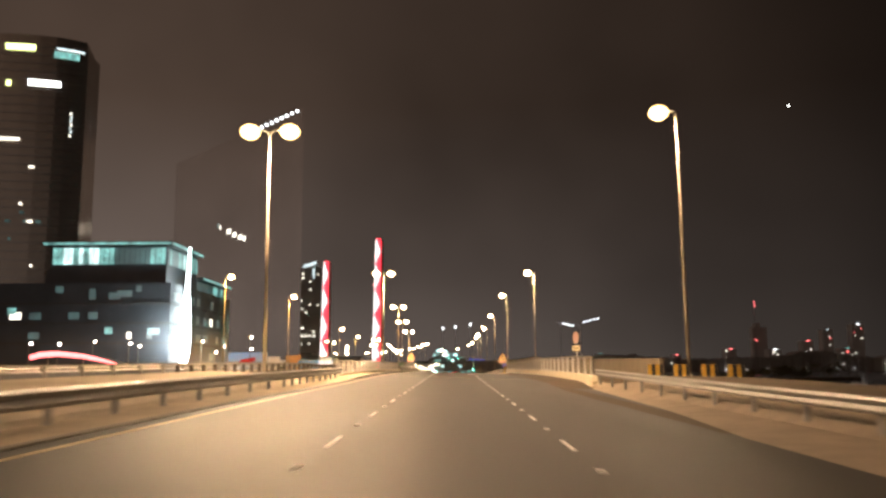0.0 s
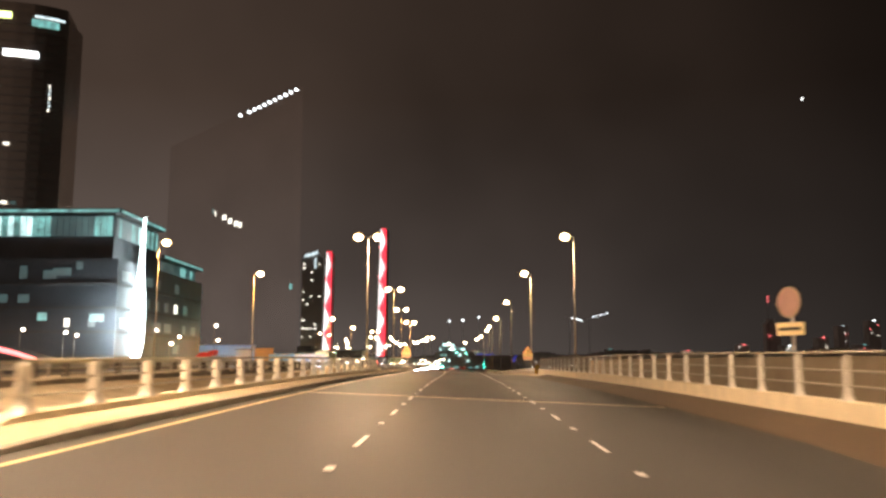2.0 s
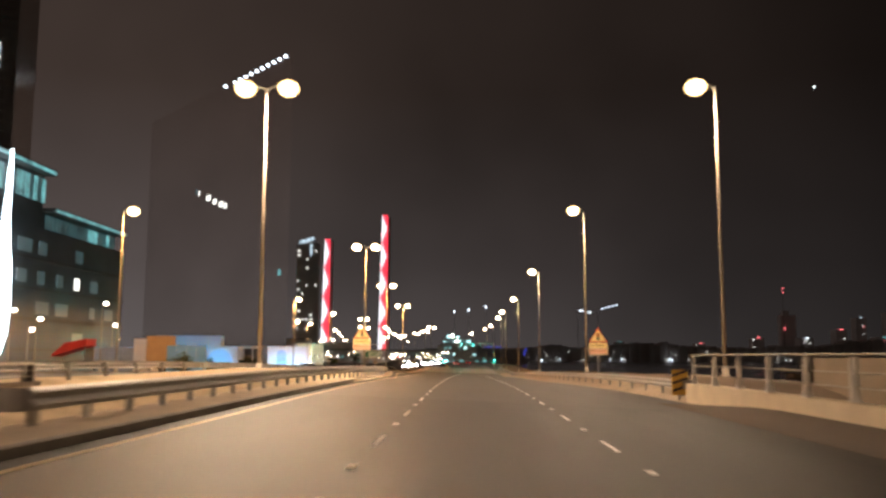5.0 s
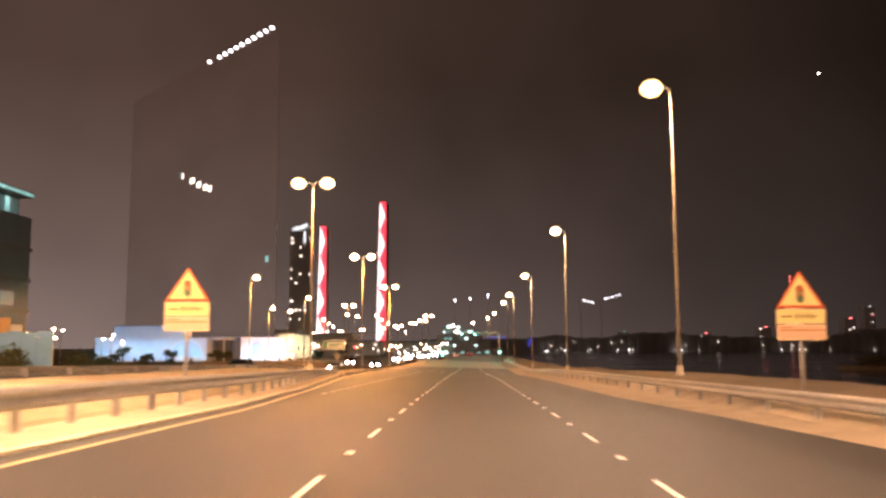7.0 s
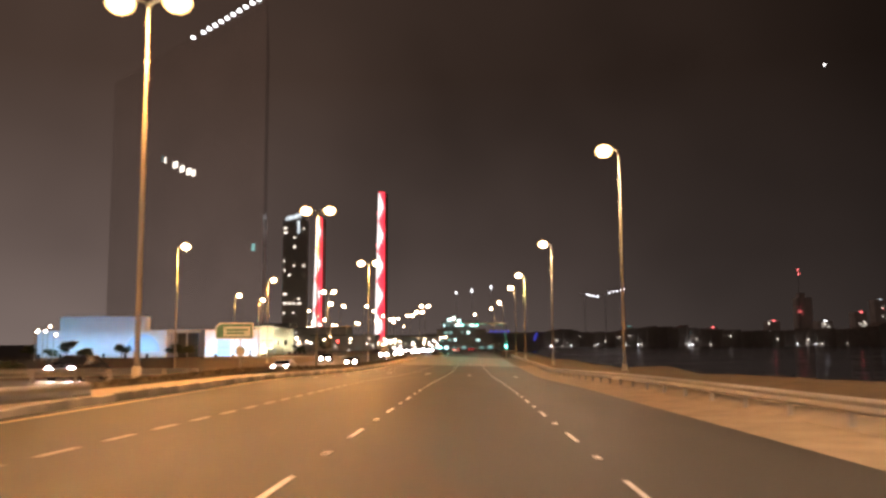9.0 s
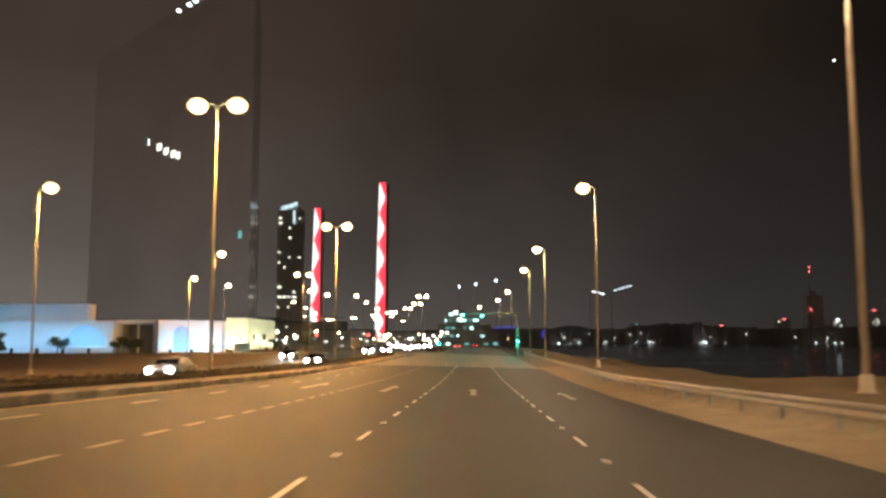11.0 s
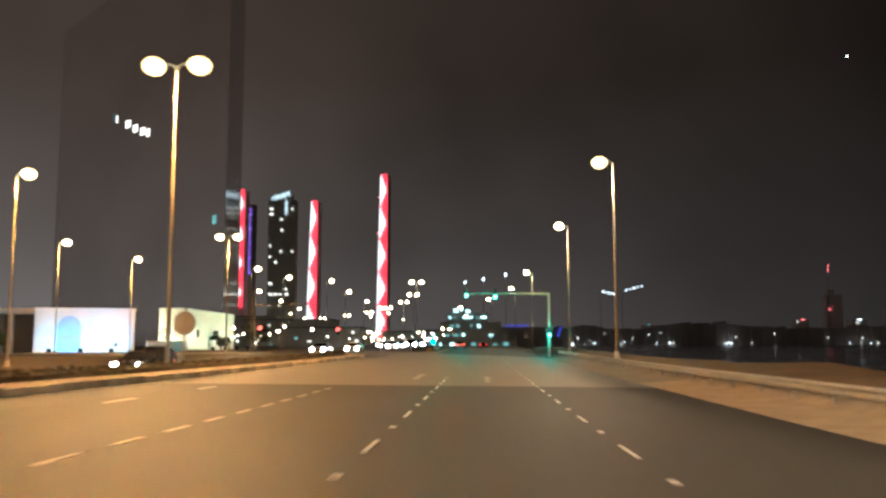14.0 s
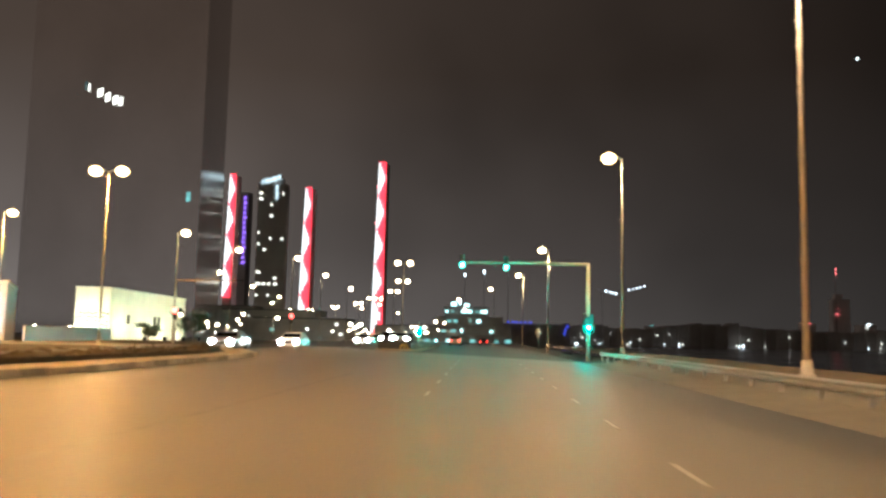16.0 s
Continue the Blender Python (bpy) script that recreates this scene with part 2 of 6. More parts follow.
GLARE_SHELL = glowing_shell("glare_shell", (1.0, 0.58, 0.20), 4.5, 0.45)
LUMINAIRE_GLOW = glow("luminaire_glow", (1.0, 0.80, 0.48), 60.0)
FAR_LAMP_GLOW = glow("far_lamp_glow", (1.0, 0.80, 0.50), 70.0)
COLD_LAMP_GLOW = glow("cold_lamp_glow", (0.88, 0.97, 1.0), 16.0)
BLOCK_GLOW = glow("block_window_glow", (0.55, 0.92, 0.90), 2.4, 0.6)
WHITE_GLOW = glow("white_glow", (0.92, 0.97, 1.0), 3.0)
SPIRE_GLOW = glow("spire_glow", (0.86, 0.98, 1.0), 5.0)
TEAL_GLOW = glow("teal_window_glow", (0.25, 0.62, 0.58), 0.50, 0.85)
TEAL_BRIGHT = glow("teal_window_bright", (0.62, 0.92, 0.90), 0.9, 0.6)
TEAL_DIM = glow("teal_window_dim", (0.10, 0.26, 0.26), 0.16, 0.85)
WINDOW_GLOW = glow("window_glow", (1.0, 0.92, 0.78), 1.3)
SIGN_LIT = glow("pale_sign_glow", (0.80, 0.95, 1.0), 0.7, 0.7)
LIME_GLOW = glow("lime_glow", (0.85, 1.0, 0.35), 2.2)
GREEN_GLOW = glow("green_signal", (0.01, 0.62, 0.43), 1.0)
GREEN_CORE = glow("green_signal_core", (0.22, 1.0, 0.82), 14.0)
RED_GLOW = glow("red_signal", (1.0, 0.06, 0.05), 5.0)
LED_RED = glow("led_red", (1.0, 0.035, 0.06), 1.15)
LED_WHITE = glow("led_white", (1.0, 0.93, 0.92), 1.0)
PURPLE_GLOW = glow("purple_glow", (0.35, 0.15, 1.0), 0.9)
BLUE_GLOW = glow("blue_disc_glow", (0.12, 0.48, 0.90), 0.42)
BLUE_EDGE = glow("blue_edge_glow", (0.08, 0.10, 1.0), 0.5)
RED_EDGE = glow("red_edge_glow", (1.0, 0.16, 0.16), 2.6)
HEADLIGHT = glow("headlight_glow", (1.0, 0.96, 0.90), 150.0)
TAILLIGHT = glow("taillight_glow", (1.0, 0.03, 0.02), 3.0)
STAR_GLOW = glow("star_glow", (1.0, 1.0, 0.95), 2.0)


# ---------------------------------------------------------------- mesh helpers
def bm_box(bm, lo, hi, bevel=0.0):
    vs = [bm.verts.new((x, y, z)) for z in (lo[2], hi[2]) for y in (lo[1], hi[1]) for x in (lo[0], hi[0])]
    fs = [(0, 2, 3, 1), (4, 5, 7, 6), (0, 1, 5, 4), (1, 3, 7, 5), (3, 2, 6, 7), (2, 0, 4, 6)]
    made = [bm.faces.new([vs[i] for i in f]) for f in fs]
    if bevel:
        es = {e for f in made for e in f.edges}
        bmesh.ops.bevel(bm, geom=list(es), offset=bevel, segments=2, affect="EDGES", profile=0.5)
    return bm


def box(lo, hi, bevel=0.0):
    return bm_box(bmesh.new(), lo, hi, bevel)


def tube(points, radii, sides=12, bm=None):
    """A round bar through points, with a radius at each."""
    bm = bm or bmesh.new()
    rings = []
    n = len(points)
    for i, p in enumerate(points):
        p = Vector(p)
        d = (Vector(points[min(i + 1, n - 1)]) - Vector(points[max(i - 1, 0)])).normalized()
        a = d.orthogonal().normalized() if abs(d.z) < 0.99 else Vector((1, 0, 0))
        if abs(d.z) < 0.99:
            a = d.cross(Vector((0, 0, 1))).normalized()
        b = d.cross(a).normalized()
        rings.append([bm.verts.new(p + radii[i] * (math.cos(k) * a + math.sin(k) * b)) for k in [2 * math.pi * j / sides for j in range(sides)]])
    for r, s in zip(rings, rings[1:]):
        for j in range(sides):
            bm.faces.new((r[j], r[(j + 1) % sides], s[(j + 1) % sides], s[j])).smooth = True
    bm.faces.new(rings[0][::-1])
    bm.faces.new(rings[-1])
    bmesh.ops.recalc_face_normals(bm, faces=bm.faces)
    return bm


def loft(sections, closed=False):
    """A sheet through rows of points."""
    bm = bmesh.new()
    rows = [[bm.verts.new(p) for p in s] for s in sections]
    for r, s in zip(rows, rows[1:]):
        k = len(r)
        for j in range(k if closed else k - 1):
            bm.faces.new((r[j], r[(j + 1) % k], s[(j + 1) % k], s[j]))
    if closed:
        bm.faces.new(rows[0][::-1])
        bm.faces.new(rows[-1])
    bmesh.ops.recalc_face_normals(bm, faces=bm.faces)
    return bm


def prism(outline, y0, y1):
    """A plate from an outline in x and z, between two y."""
    bm = bmesh.new()
    f = [bm.verts.new((x, y0, z)) for x, z in outline]
    b = [bm.verts.new((x, y1, z)) for x, z in outline]
    bm.faces.new(f)
    bm.faces.new(b[::-1])
    n = len(f)
    for i in range(n):
        bm.faces.new((f[i], b[i], b[(i + 1) % n], f[(i + 1) % n]))
    bmesh.ops.recalc_face_normals(bm, faces=bm.faces)
    return bm


def extrude_up(outline, z0, z1s):
    """A block from an outline in x and y; z1s: the height of each corner, or one height."""
    bm = bmesh.new()
    n = len(outline)
    tops = z1s if isinstance(z1s, (list, tuple)) else [z1s] * n
    a = [bm.verts.new((x, y, z0)) for x, y in outline]
    b = [bm.verts.new((x, y, z)) for (x, y), z in zip(outline, tops)]
    bm.faces.new(a[::-1])
    bm.faces.new(b)
    for i in range(n):
        bm.faces.new((a[i], a[(i + 1) % n], b[(i + 1) % n], b[i]))
    bmesh.ops.recalc_face_normals(bm, faces=bm.faces)
    return bm


def mesh_of(bm, name, mat):
    me = bpy.data.meshes.new(name)
    bm.to_mesh(me)
    bm.free()
    me.materials.append(mat)
    return me


def part(name, bm, mat, parent=None, label=""):
    ob = new(name, mesh_of(bm, name, mat))
    if parent:
        ob.parent = parent
    if label:
        ob["label"] = label
    return ob


def thing(name, x, y, z, label, category, group="", turn=0.0):
    ob = new(name)
    ob.matrix_basis = pose(x, y, z, 0, 0, turn)
    return tagged(ob, label, category, group)


def setting(name, bm, mat, label, category=""):
    return tagged(part(name, bm, mat), label, category or name.split("_")[0], kind="structure")


# ---------------------------------------------------------------- the lie of the road
KNOTS = [-60.0 + 20 * i for i in range(22)]
HEIGHTS = [-0.5, -0.35, -0.14, 0.0, 0.26, 0.42, 0.62, 0.69, 0.64, 0.65, 0.45, 0.10, -0.22, -0.59, -1.12, -1.53, -1.81, -1.94, -2.02, -2.0, -1.99, -1.99]


def zc(y):
    """Height of the road's middle."""
    return float(sum(np.interp(y + d, KNOTS, HEIGHTS) for d in (-7, 0, 7)) / 3)


def zr(x, y):
    """Height of the carriageway, which falls to the right."""
    return zc(y) - 0.04 * min(max(x, -14.0), 7.6)


def left_edge(y):
    return float(np.interp(y, [-80, 143, 154, 172, 198, 238, 262, 316, 320, 324, 345, 2000], [-4.72, -4.72, -5.45, -7.0, -8.4, -9.15, -9.4, -9.3, -9.8, -11.6, -11.6, -11.6]))


def bend(y):
    """How far the road has swung to the left beyond the junction."""
    return -0.0007 * max(0.0, y - 410) ** 2


def right_edge(y):
    """Where the asphalt meets the pale apron."""
    return float(np.interp(y, [-60, 16, 24, 44, 121, 133, 146, 158, 190, 230, 241, 260, 280, 345, 2000], [5.5, 5.6, 6.35, 7.3, 7.3, 7.2, 6.5, 5.7, 5.6, 5.9, 6.25, 6.7, 7.0, 7.2, 7.2]))


def rail_x(y):
    return float(np.interp(y, [120, 236, 247, 257, 273, 300, 352], [7.5, 7.5, 8.0, 8.4, 9.0, 9.2, 9.4]))


def spans(a, b, step):
    n = max(1, round((b - a) / step))
    return [a + (b - a) * i / n for i in range(n + 1)]


# ---------------------------------------------------------------- ground, water, road
g_bm = bmesh.new()
gx = [-4500, -1200, -400, -120, -40, 22, 60, 400, 1200, 4500]
gy = [-4500, -600, -100, 100, 400, 800, 1400, 2400, 4700]
rows_ = [[g_bm.verts.new((x, y, -4.6)) for x in gx] for y in gy]
for r_, s_ in zip(rows_, rows_[1:]):
    for j_ in range(len(gx) - 1):
        g_bm.faces.new((r_[j_], r_[j_ + 1], s_[j_ + 1], s_[j_]))
setting("ground", g_bm, GROUND, "dark flat ground reaching to the horizon")
w_bm = bmesh.new()
w_bm.faces.new([w_bm.verts.new(p) for p in ((27, -600, -4.2), (1500, -600, -4.2), (1500, 960, -4.2), (27, 960, -4.2))])
cg = bmesh.new()
bm_box(cg, (-330, 343, -4.58), (11.5, 412, -2.5))
bm_box(cg, (-330, 412, -4.58), (13.5, 960, -2.52))
setting("ground_city", cg, GROUND, "dark flat city ground behind the junction", "ground")
setting("water", w_bm, WATER, "dark calm bay water beside the road")

MAIN_END, ROAD_END = 275.0, 740.0
NOSE = 324.0


def road_rows(a, b, step, lift=0.0):
    out = []
    for y in spans(a, b, step):
        e = left_edge(y) - 0.46
        xs = [e - 0.02, e] + [x for x in (-8.0, -4.7, -1.5, 0.2, 2.0, 4.0, 7.4) if x > e]
        while len(xs) < 9:
            xs.insert(1, e)
        pts = [(x, y, zr(x, y) + lift) for x in xs]
        pts[0] = (xs[0], y, zr(xs[0], y) - 0.5)
        pts.append((7.42, y, zr(7.4, y) - 0.5))
        out.append([(x + bend(y), y, z) for x, y, z in pts])
    return out


def clean(bm):
    bmesh.ops.remove_doubles(bm, verts=bm.verts, dist=0.002)
    return bm


def even(bm):
    """Smooth shading for the upper faces of a sheet."""
    clean(bm).normal_update()
    for f in bm.faces:
        f.smooth = abs(f.normal.z) > 0.9
    return bm


def slanted(bm):
    """Shears a road surface so that its joint with the next lies askew."""
    for v in bm.verts:
        x, y = v.co.x, v.co.y
        ny = y + (1.9 + 0.67 * max(x, -9.9)) * max(0.0, 1 - abs(y - MAIN_END) / 60)
        v.co.y, v.co.z = ny, v.co.z + zr(x, ny) - zr(x, y)
    return bm


DECK = (61.9, 115.0)
setting("road", even(loft(road_rows(-60, DECK[0], 4))), ASPHALT, "dark worn asphalt carriageway leading up to a bridge")
setting("road_deck", even(loft(road_rows(DECK[0], DECK[1], 4))), ASPHALT_DECK, "darker smooth asphalt of the bridge deck", "road")
setting("road_descent", even(slanted(loft(road_rows(DECK[1], MAIN_END, 4)))), ASPHALT, "dark worn asphalt carriageway descending from the bridge", "road")
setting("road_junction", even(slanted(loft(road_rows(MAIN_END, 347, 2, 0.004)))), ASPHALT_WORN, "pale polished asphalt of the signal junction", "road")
# the cross street and the road beyond
cross = bmesh.new()
bm_box(cross, (-60, 348, -2.9), (-29.0, 363, -1.80))
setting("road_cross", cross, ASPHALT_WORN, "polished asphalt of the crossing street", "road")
setting("road_beyond", even(loft(road_rows(347, ROAD_END, 10))), ASPHALT, "asphalt road running on beyond the junction", "road")


def zo(y):
    """Height of the oncoming carriageway, which drops below ours past the bridge."""
    return zc(y) + float(np.interp(y, [120, 180, 225, 295, 345], [0.42, 0.30, -0.12, -0.30, 0.08]))


def centre(y):
    """The paved strip between both carriageways past the junction."""
    return [(-12.03 + bend(y), y, zr(-12.0, y) - 0.012), (-14.0 + bend(y), y, 0.5 * (zr(-12.0, y) + zo(y)) - 0.01), (-15.86 + bend(y), y, zo(y) - 0.008)]


setting("road_centre", even(loft([centre(y) for y in spans(347, ROAD_END, 8)])), ASPHALT, "asphalt strip between the carriageways past the junction", "road")
opp = [[(-30.0, y, zo(y) - 0.6), (-29.5, y, zo(y)), (-23, y, zo(y) + 0.05), (-15.9, y, zo(y)), (-15.8, y, zo(y) - 0.6)] for y in spans(-60, ROAD_END, 8)]
setting("road_opposite", loft([[(x + bend(y), y, z) for x, y, z in row] for row in opp]), ASPHALT, "asphalt carriageway for oncoming traffic", "road")

# verges: pale apron on the right, sand behind the rail, soil in the median
BRIDGE = (47.5, 119.0)


def on_bridge(y):
    return float(np.interp(y, [BRIDGE[0] - 6, BRIDGE[0], BRIDGE[1] - 4, BRIDGE[1] + 4], [0, 1, 1, 0]))


def apron(y):
    i, r = right_edge(y), max(rail_x(y), right_edge(y) + 0.25)
    b = on_bridge(y)
    m = 0.5 * (i + r)
    return [(i - 0.02, y, zr(i, y) + 0.008), (m, y, zr(i, y) + 0.05), (r, y, zc(y) - 0.16 + 0.1 * b), (r + 0.5, y, zc(y) + 0.03), (r + 1.32, y, zc(y) - 0.9 * b + 0.20)]


setting("shoulder_apron", loft([apron(y) for y in spans(-60, 130, 2)]), CONCRETE, "pale dusty concrete apron along the road edge", "verge")
setting("shoulder_apron_descent", loft([apron(y) for y in spans(130, 286, 2)]), CONCRETE_DUSTY, "sand-stained concrete apron along the descending road", "verge")
setting("shoulder_junction", loft([apron(y) for y in spans(286, 345, 2)]), ASPHALT_SANDY, "sandy polished asphalt widening towards the junction", "verge")


def dusty(y):
    a, b = float(np.interp(y, [16, 30, 40, 54, 119], [5.5, 5.3, 5.35, 6.0, 6.1])), min(right_edge(y), 6.3)
    m = max(a, 0.5 * (a + b) + 0.12 * noise.noise((y * 0.3, 3.0, 1.0)))
    return [(x, y, zr(x, y) + 0.004) for x in (a + 0.1 * noise.noise((y * 0.4, 8.0, 2.0)), m, max(b, m + 0.05))]


setting("dusty_shoulder", even(loft([dusty(y) for y in spans(17, 119, 1.5)])), ASPHALT_DUSTY, "brown dusty edge of the carriageway", "road")


def verge(y, seed):
    n = noise.noise((seed, y * 0.11, 0)) * 0.18
    far = float(np.interp(y, [150, 225, 330], [0.0, 1.0, 1.0]))
    m = max(0, noise.noise((seed + 5, y * 0.06, 3))) * 0.9 * far
    b = on_bridge(y)
    z = zc(y) - 0.9 * b
    r = rail_x(y) + 0.45
    return [(r + 0.8, y, z + 0.18), (r + 1.1, y, z + 0.27 + n * 0.4), (r + 2.35, y, z + 0.46 + n), (12.5, y, z + 0.42 + n + 0.4 * m), (15.5, y, z + 0.25 + n + m), (19, y, z - 0.5 + m * 0.6), (23, y, -3.4), (30, y, -4.7)]


setting("verge_sand", loft([verge(y, 2.3) for y in spans(-60, 420, 2.0)]), SAND, "lumpy sandy verge falling to the water", "verge")


def kerb_lift(y):
    return float(np.interp(y, [44, 48, 128, 134], [0.03, 0.13, 0.13, 0.05])) + 0.09 * float(np.interp(y, [165, 180], [0, 1]))


def kerb_face(y):
    e = left_edge(y) - 0.42
    z, k = zr(e, y), kerb_lift(y)
    return [(e + 0.01, y, z - 0.1), (e, y, z + k - 0.015), (e - 0.02, y, z + k), (e - 0.13, y, z + k + 0.004)]


def kerb_top(y):
    e = left_edge(y) - 0.54
    z, k = zr(e, y), kerb_lift(y)
    return [(e, y, z + k), (e - 0.6, y, z + k + 0.02), (e - 1.20, y, z + k + 0.03), (e - 1.27, y, z + 0.09)]


# kerb face darker than the paving strip on top
setting("kerb_median", loft([kerb_face(y) for y in spans(-60, 127, 2)]), KERB_DARK, "dark concrete kerb face beside the yellow line", "kerb")
setting("kerb_descent", loft([kerb_face(y) for y in spans(127, 172, 1.5)]), KERB_CREAM, "low sand-coloured kerb beside the yellow line", "kerb")
turn_kerb = setting("kerb_turning_lane", loft([kerb_face(y) for y in spans(172, NOSE, 1.25)]), KERB_CREAM, "pale concrete kerb stones of the turning lane", "kerb")
setting("kerb_paving", loft([kerb_top(y) for y in spans(-60, NOSE, 1.5)]), SAND_TOP, "sandy paving strip on top of the kerb", "kerb")


def median(y):
    e = left_edge(y) - 1.8
    z = zr(e, y)
    b = on_bridge(y) * 0.9
    k = float(np.interp(y, [40, 47, 121, 127, 172, 182], [1, 0, 0, 1, 1, 0]))
    n = 0.07 * noise.noise((y * 0.35, 2.0, 7.1)) * k
    m = float(np.interp(y, [172, 195], [0, 1]))
    return [(e + 0.35, y, z - 0.12), (e + 0.05, y, z + 0.09), (e - 0.25, y, z + 0.1 + 0.03 * k - b + n * 0.3), (e - 1.7, y, z + 0.12 + 0.30 * k - b + n), ((e - 15.6) / 2, y, (1 - m) * (z + 0.22 + 0.3 * k - b) + m * 0.5 * (z + zo(y) + 0.24)), (-15.7, y, zo(y) + 0.1)]


setting("median_sand", loft([median(y) for y in spans(-60, 72, 3)]), PALE_SAND, "pale bare sand of the median strip", "verge")
setting("median_earth", loft([median(y) for y in spans(72, 176, 3)]), BROWN_SAND, "brown bare earth of the median strip", "verge")
setting("median_soil", loft([median(y) for y in spans(176, NOSE, 3)]), DARK_SOIL, "bare dark soil under the median hedge", "verge")


def crossing(y):
    e = left_edge(y) - 0.44
    return [(e, y, zr(e, y) - 0.01), (e - 1.4, y, zr(e, y) + 0.05), (-14.4, y, zo(y) - 0.06), (-15.9, y, zo(y) - 0.004)]


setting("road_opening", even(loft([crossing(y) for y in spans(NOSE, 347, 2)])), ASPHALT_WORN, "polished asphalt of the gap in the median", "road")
nose_bm = bmesh.new()
bm_box(nose_bm, (left_edge(NOSE) - 4.3, NOSE - 0.3, zc(NOSE) - 0.2), (left_edge(NOSE) - 0.45, NOSE, zr(left_edge(NOSE), NOSE) + 0.17))
setting("kerb_nose", nose_bm, CONCRETE_PALE, "pale concrete kerb closing the median's end", "kerb")
far_side = [[(-29.4, y, zo(y) + 0.02), (-31, y, zo(y) + 0.12), (-40, y, zo(y) - 0.1), (-140, y, zo(y) - 0.4), (-200, y, -4.7)] for y in spans(-60, 420, 12)]
setting("verge_far_side", loft(far_side), DARK_SOIL, "dark open ground beyond the oncoming carriageway", "verge")

# ---------------------------------------------------------------- painted lines
DASH = 1.5


def beat(n):
    """Where the nth dash lies along the road."""
    return float(np.interp(n, [-8, 0, 12, 20, 28, 37, 45, 60], [-35.2, 12.7, 84.6, 132.7, 178.5, 229.8, 274.4, 358.0]))


def flat_paint(points, mat, name):
    """A painted patch on the carriageway from an outline in x and y."""
    bm = bmesh.new()
    bm.faces.new([bm.verts.new((x, y, zr(x, y) + 0.009)) for x, y in points])
    bmesh.ops.recalc_face_normals(bm, faces=bm.faces)
    for f in bm.faces:
        if f.normal.z < 0:
            f.normal_flip()
    return mesh_of(bm, name, mat)


def line_of_dashes(name, x, places, length, label, mat=WHITE_PAINT, half=0.034):
    """places: (y, name of the piece)."""
    root = tagged(new(name), label, "road marking", kind="structure")
    kinds = {"dash": mesh_of(box((-half, -length / 2, 0), (half, length / 2, 0.008)), "dash", mat), "stud": mesh_of(box((-0.05, -0.13, 0), (0.05, 0.13, 0.014), 0.004), "stud", WHITE_PAINT)}
    for y, kind in places:
        ob = new(kind, kinds[kind])
        slope = math.degrees(math.atan2(zc(y + 1) - zc(y - 1), 2))
        ob.matrix_basis = pose(x, y, zr(x, y) + (0.007 if y < MAIN_END - 8 else 0.010), slope, 2.29, 0)
        ob.parent = root
    return root


def beats(n0, n1, shift):
    return [q for n in range(n0, n1) for q in ((beat(n) + shift, "dash"), (beat(n + 0.5) + shift, "stud"))]


line_of_dashes("lane_line", -1.54, beats(-7, 47, 0.0), DASH, "white dashed lane line with studs between")
line_of_dashes("lane_line", 1.97, beats(-7, 47, 0.7), DASH, "white dashed lane line with studs between")
line_of_dashes("lane_line", -4.55, [(151.4 + 1.76 * i, "dash") for i in range(69)], 0.95, "worn white closely dashed line of the turning lane", FAINT_PAINT, 0.045)
line_of_dashes("lane_line", -7.5, [(beat(n) + 0.4, "dash") for n in range(32, 45)], DASH, "worn white dashed line of the outer turning lane", WHITE_WORN, 0.045)
line_of_dashes("lane_line", 1.97, [(beat(n) + 0.7, "dash") for n in range(47, 58)], DASH, "worn white dashed lane line across polished asphalt", WHITE_WORN)
line_of_dashes("lane_line", -1.54, [(beat(n), "dash") for n in range(50, 58)], DASH, "worn white dashed lane line across polished asphalt", WHITE_WORN)

wl = bmesh.new()
for y0_ in spans(276, 310, 2)[:-1]:
    wl.faces.new([wl.verts.new((x, y, zr(x, y) + 0.012)) for x, y in ((-4.52, y0_), (-4.36, y0_), (-4.36, y0_ + 2), (-4.52, y0_ + 2))])
setting("worn_line", wl, GHOST_PAINT, "worn white solid line across polished asphalt", "road marking")
yl = bmesh.new()
prev = None
for y in spans(-60, 262, 2.5):
    e = left_edge(y)
    cur = [yl.verts.new((x, y, zr(x, y) + 0.008)) for x in (e - 0.06, e + 0.06)]
    if prev:
        yl.faces.new((prev[0], prev[1], cur[1], cur[0]))
    prev = cur
setting("edge_line", yl, YELLOW_PAINT, "solid yellow edge line", "road marking")

ARROW = [(-0.13, 0.0), (-0.07, 4.0), (-0.26, 4.0), (0.0, 6.1), (0.26, 4.0), (0.07, 4.0), (0.13, 0.0)]


def road_arrow(x, y):
    pts = [(x + a, y + b) for a, b in ARROW]
    ob = new("lane_arrow", flat_paint(pts, WHITE_WORN, "lane_arrow"))
    tagged(ob, "white straight-ahead arrow painted on the lane", "road marking", "lane arrows", "structure")


for ax in (-6.1, -3.15, 0.17, 3.85):
    road_arrow(ax, 224.5)
for ax in (-2.75, 0.17):
    road_arrow(ax, 280.3)

# expansion joint of the bridge deck
jt = bmesh.new()
for x0, x1 in ((-5.0, 0.6), (0.6, 5.9)):
    jt.faces.new([jt.verts.new((x, y, zr(x, y) + 0.006)) for x, y in ((x0, 61.72), (x1, 61.72), (x1, 62.02), (x0, 62.02))])
setting("deck_joint", jt, KERB_CREAM, "pale expansion joint across the bridge deck", "road joint")


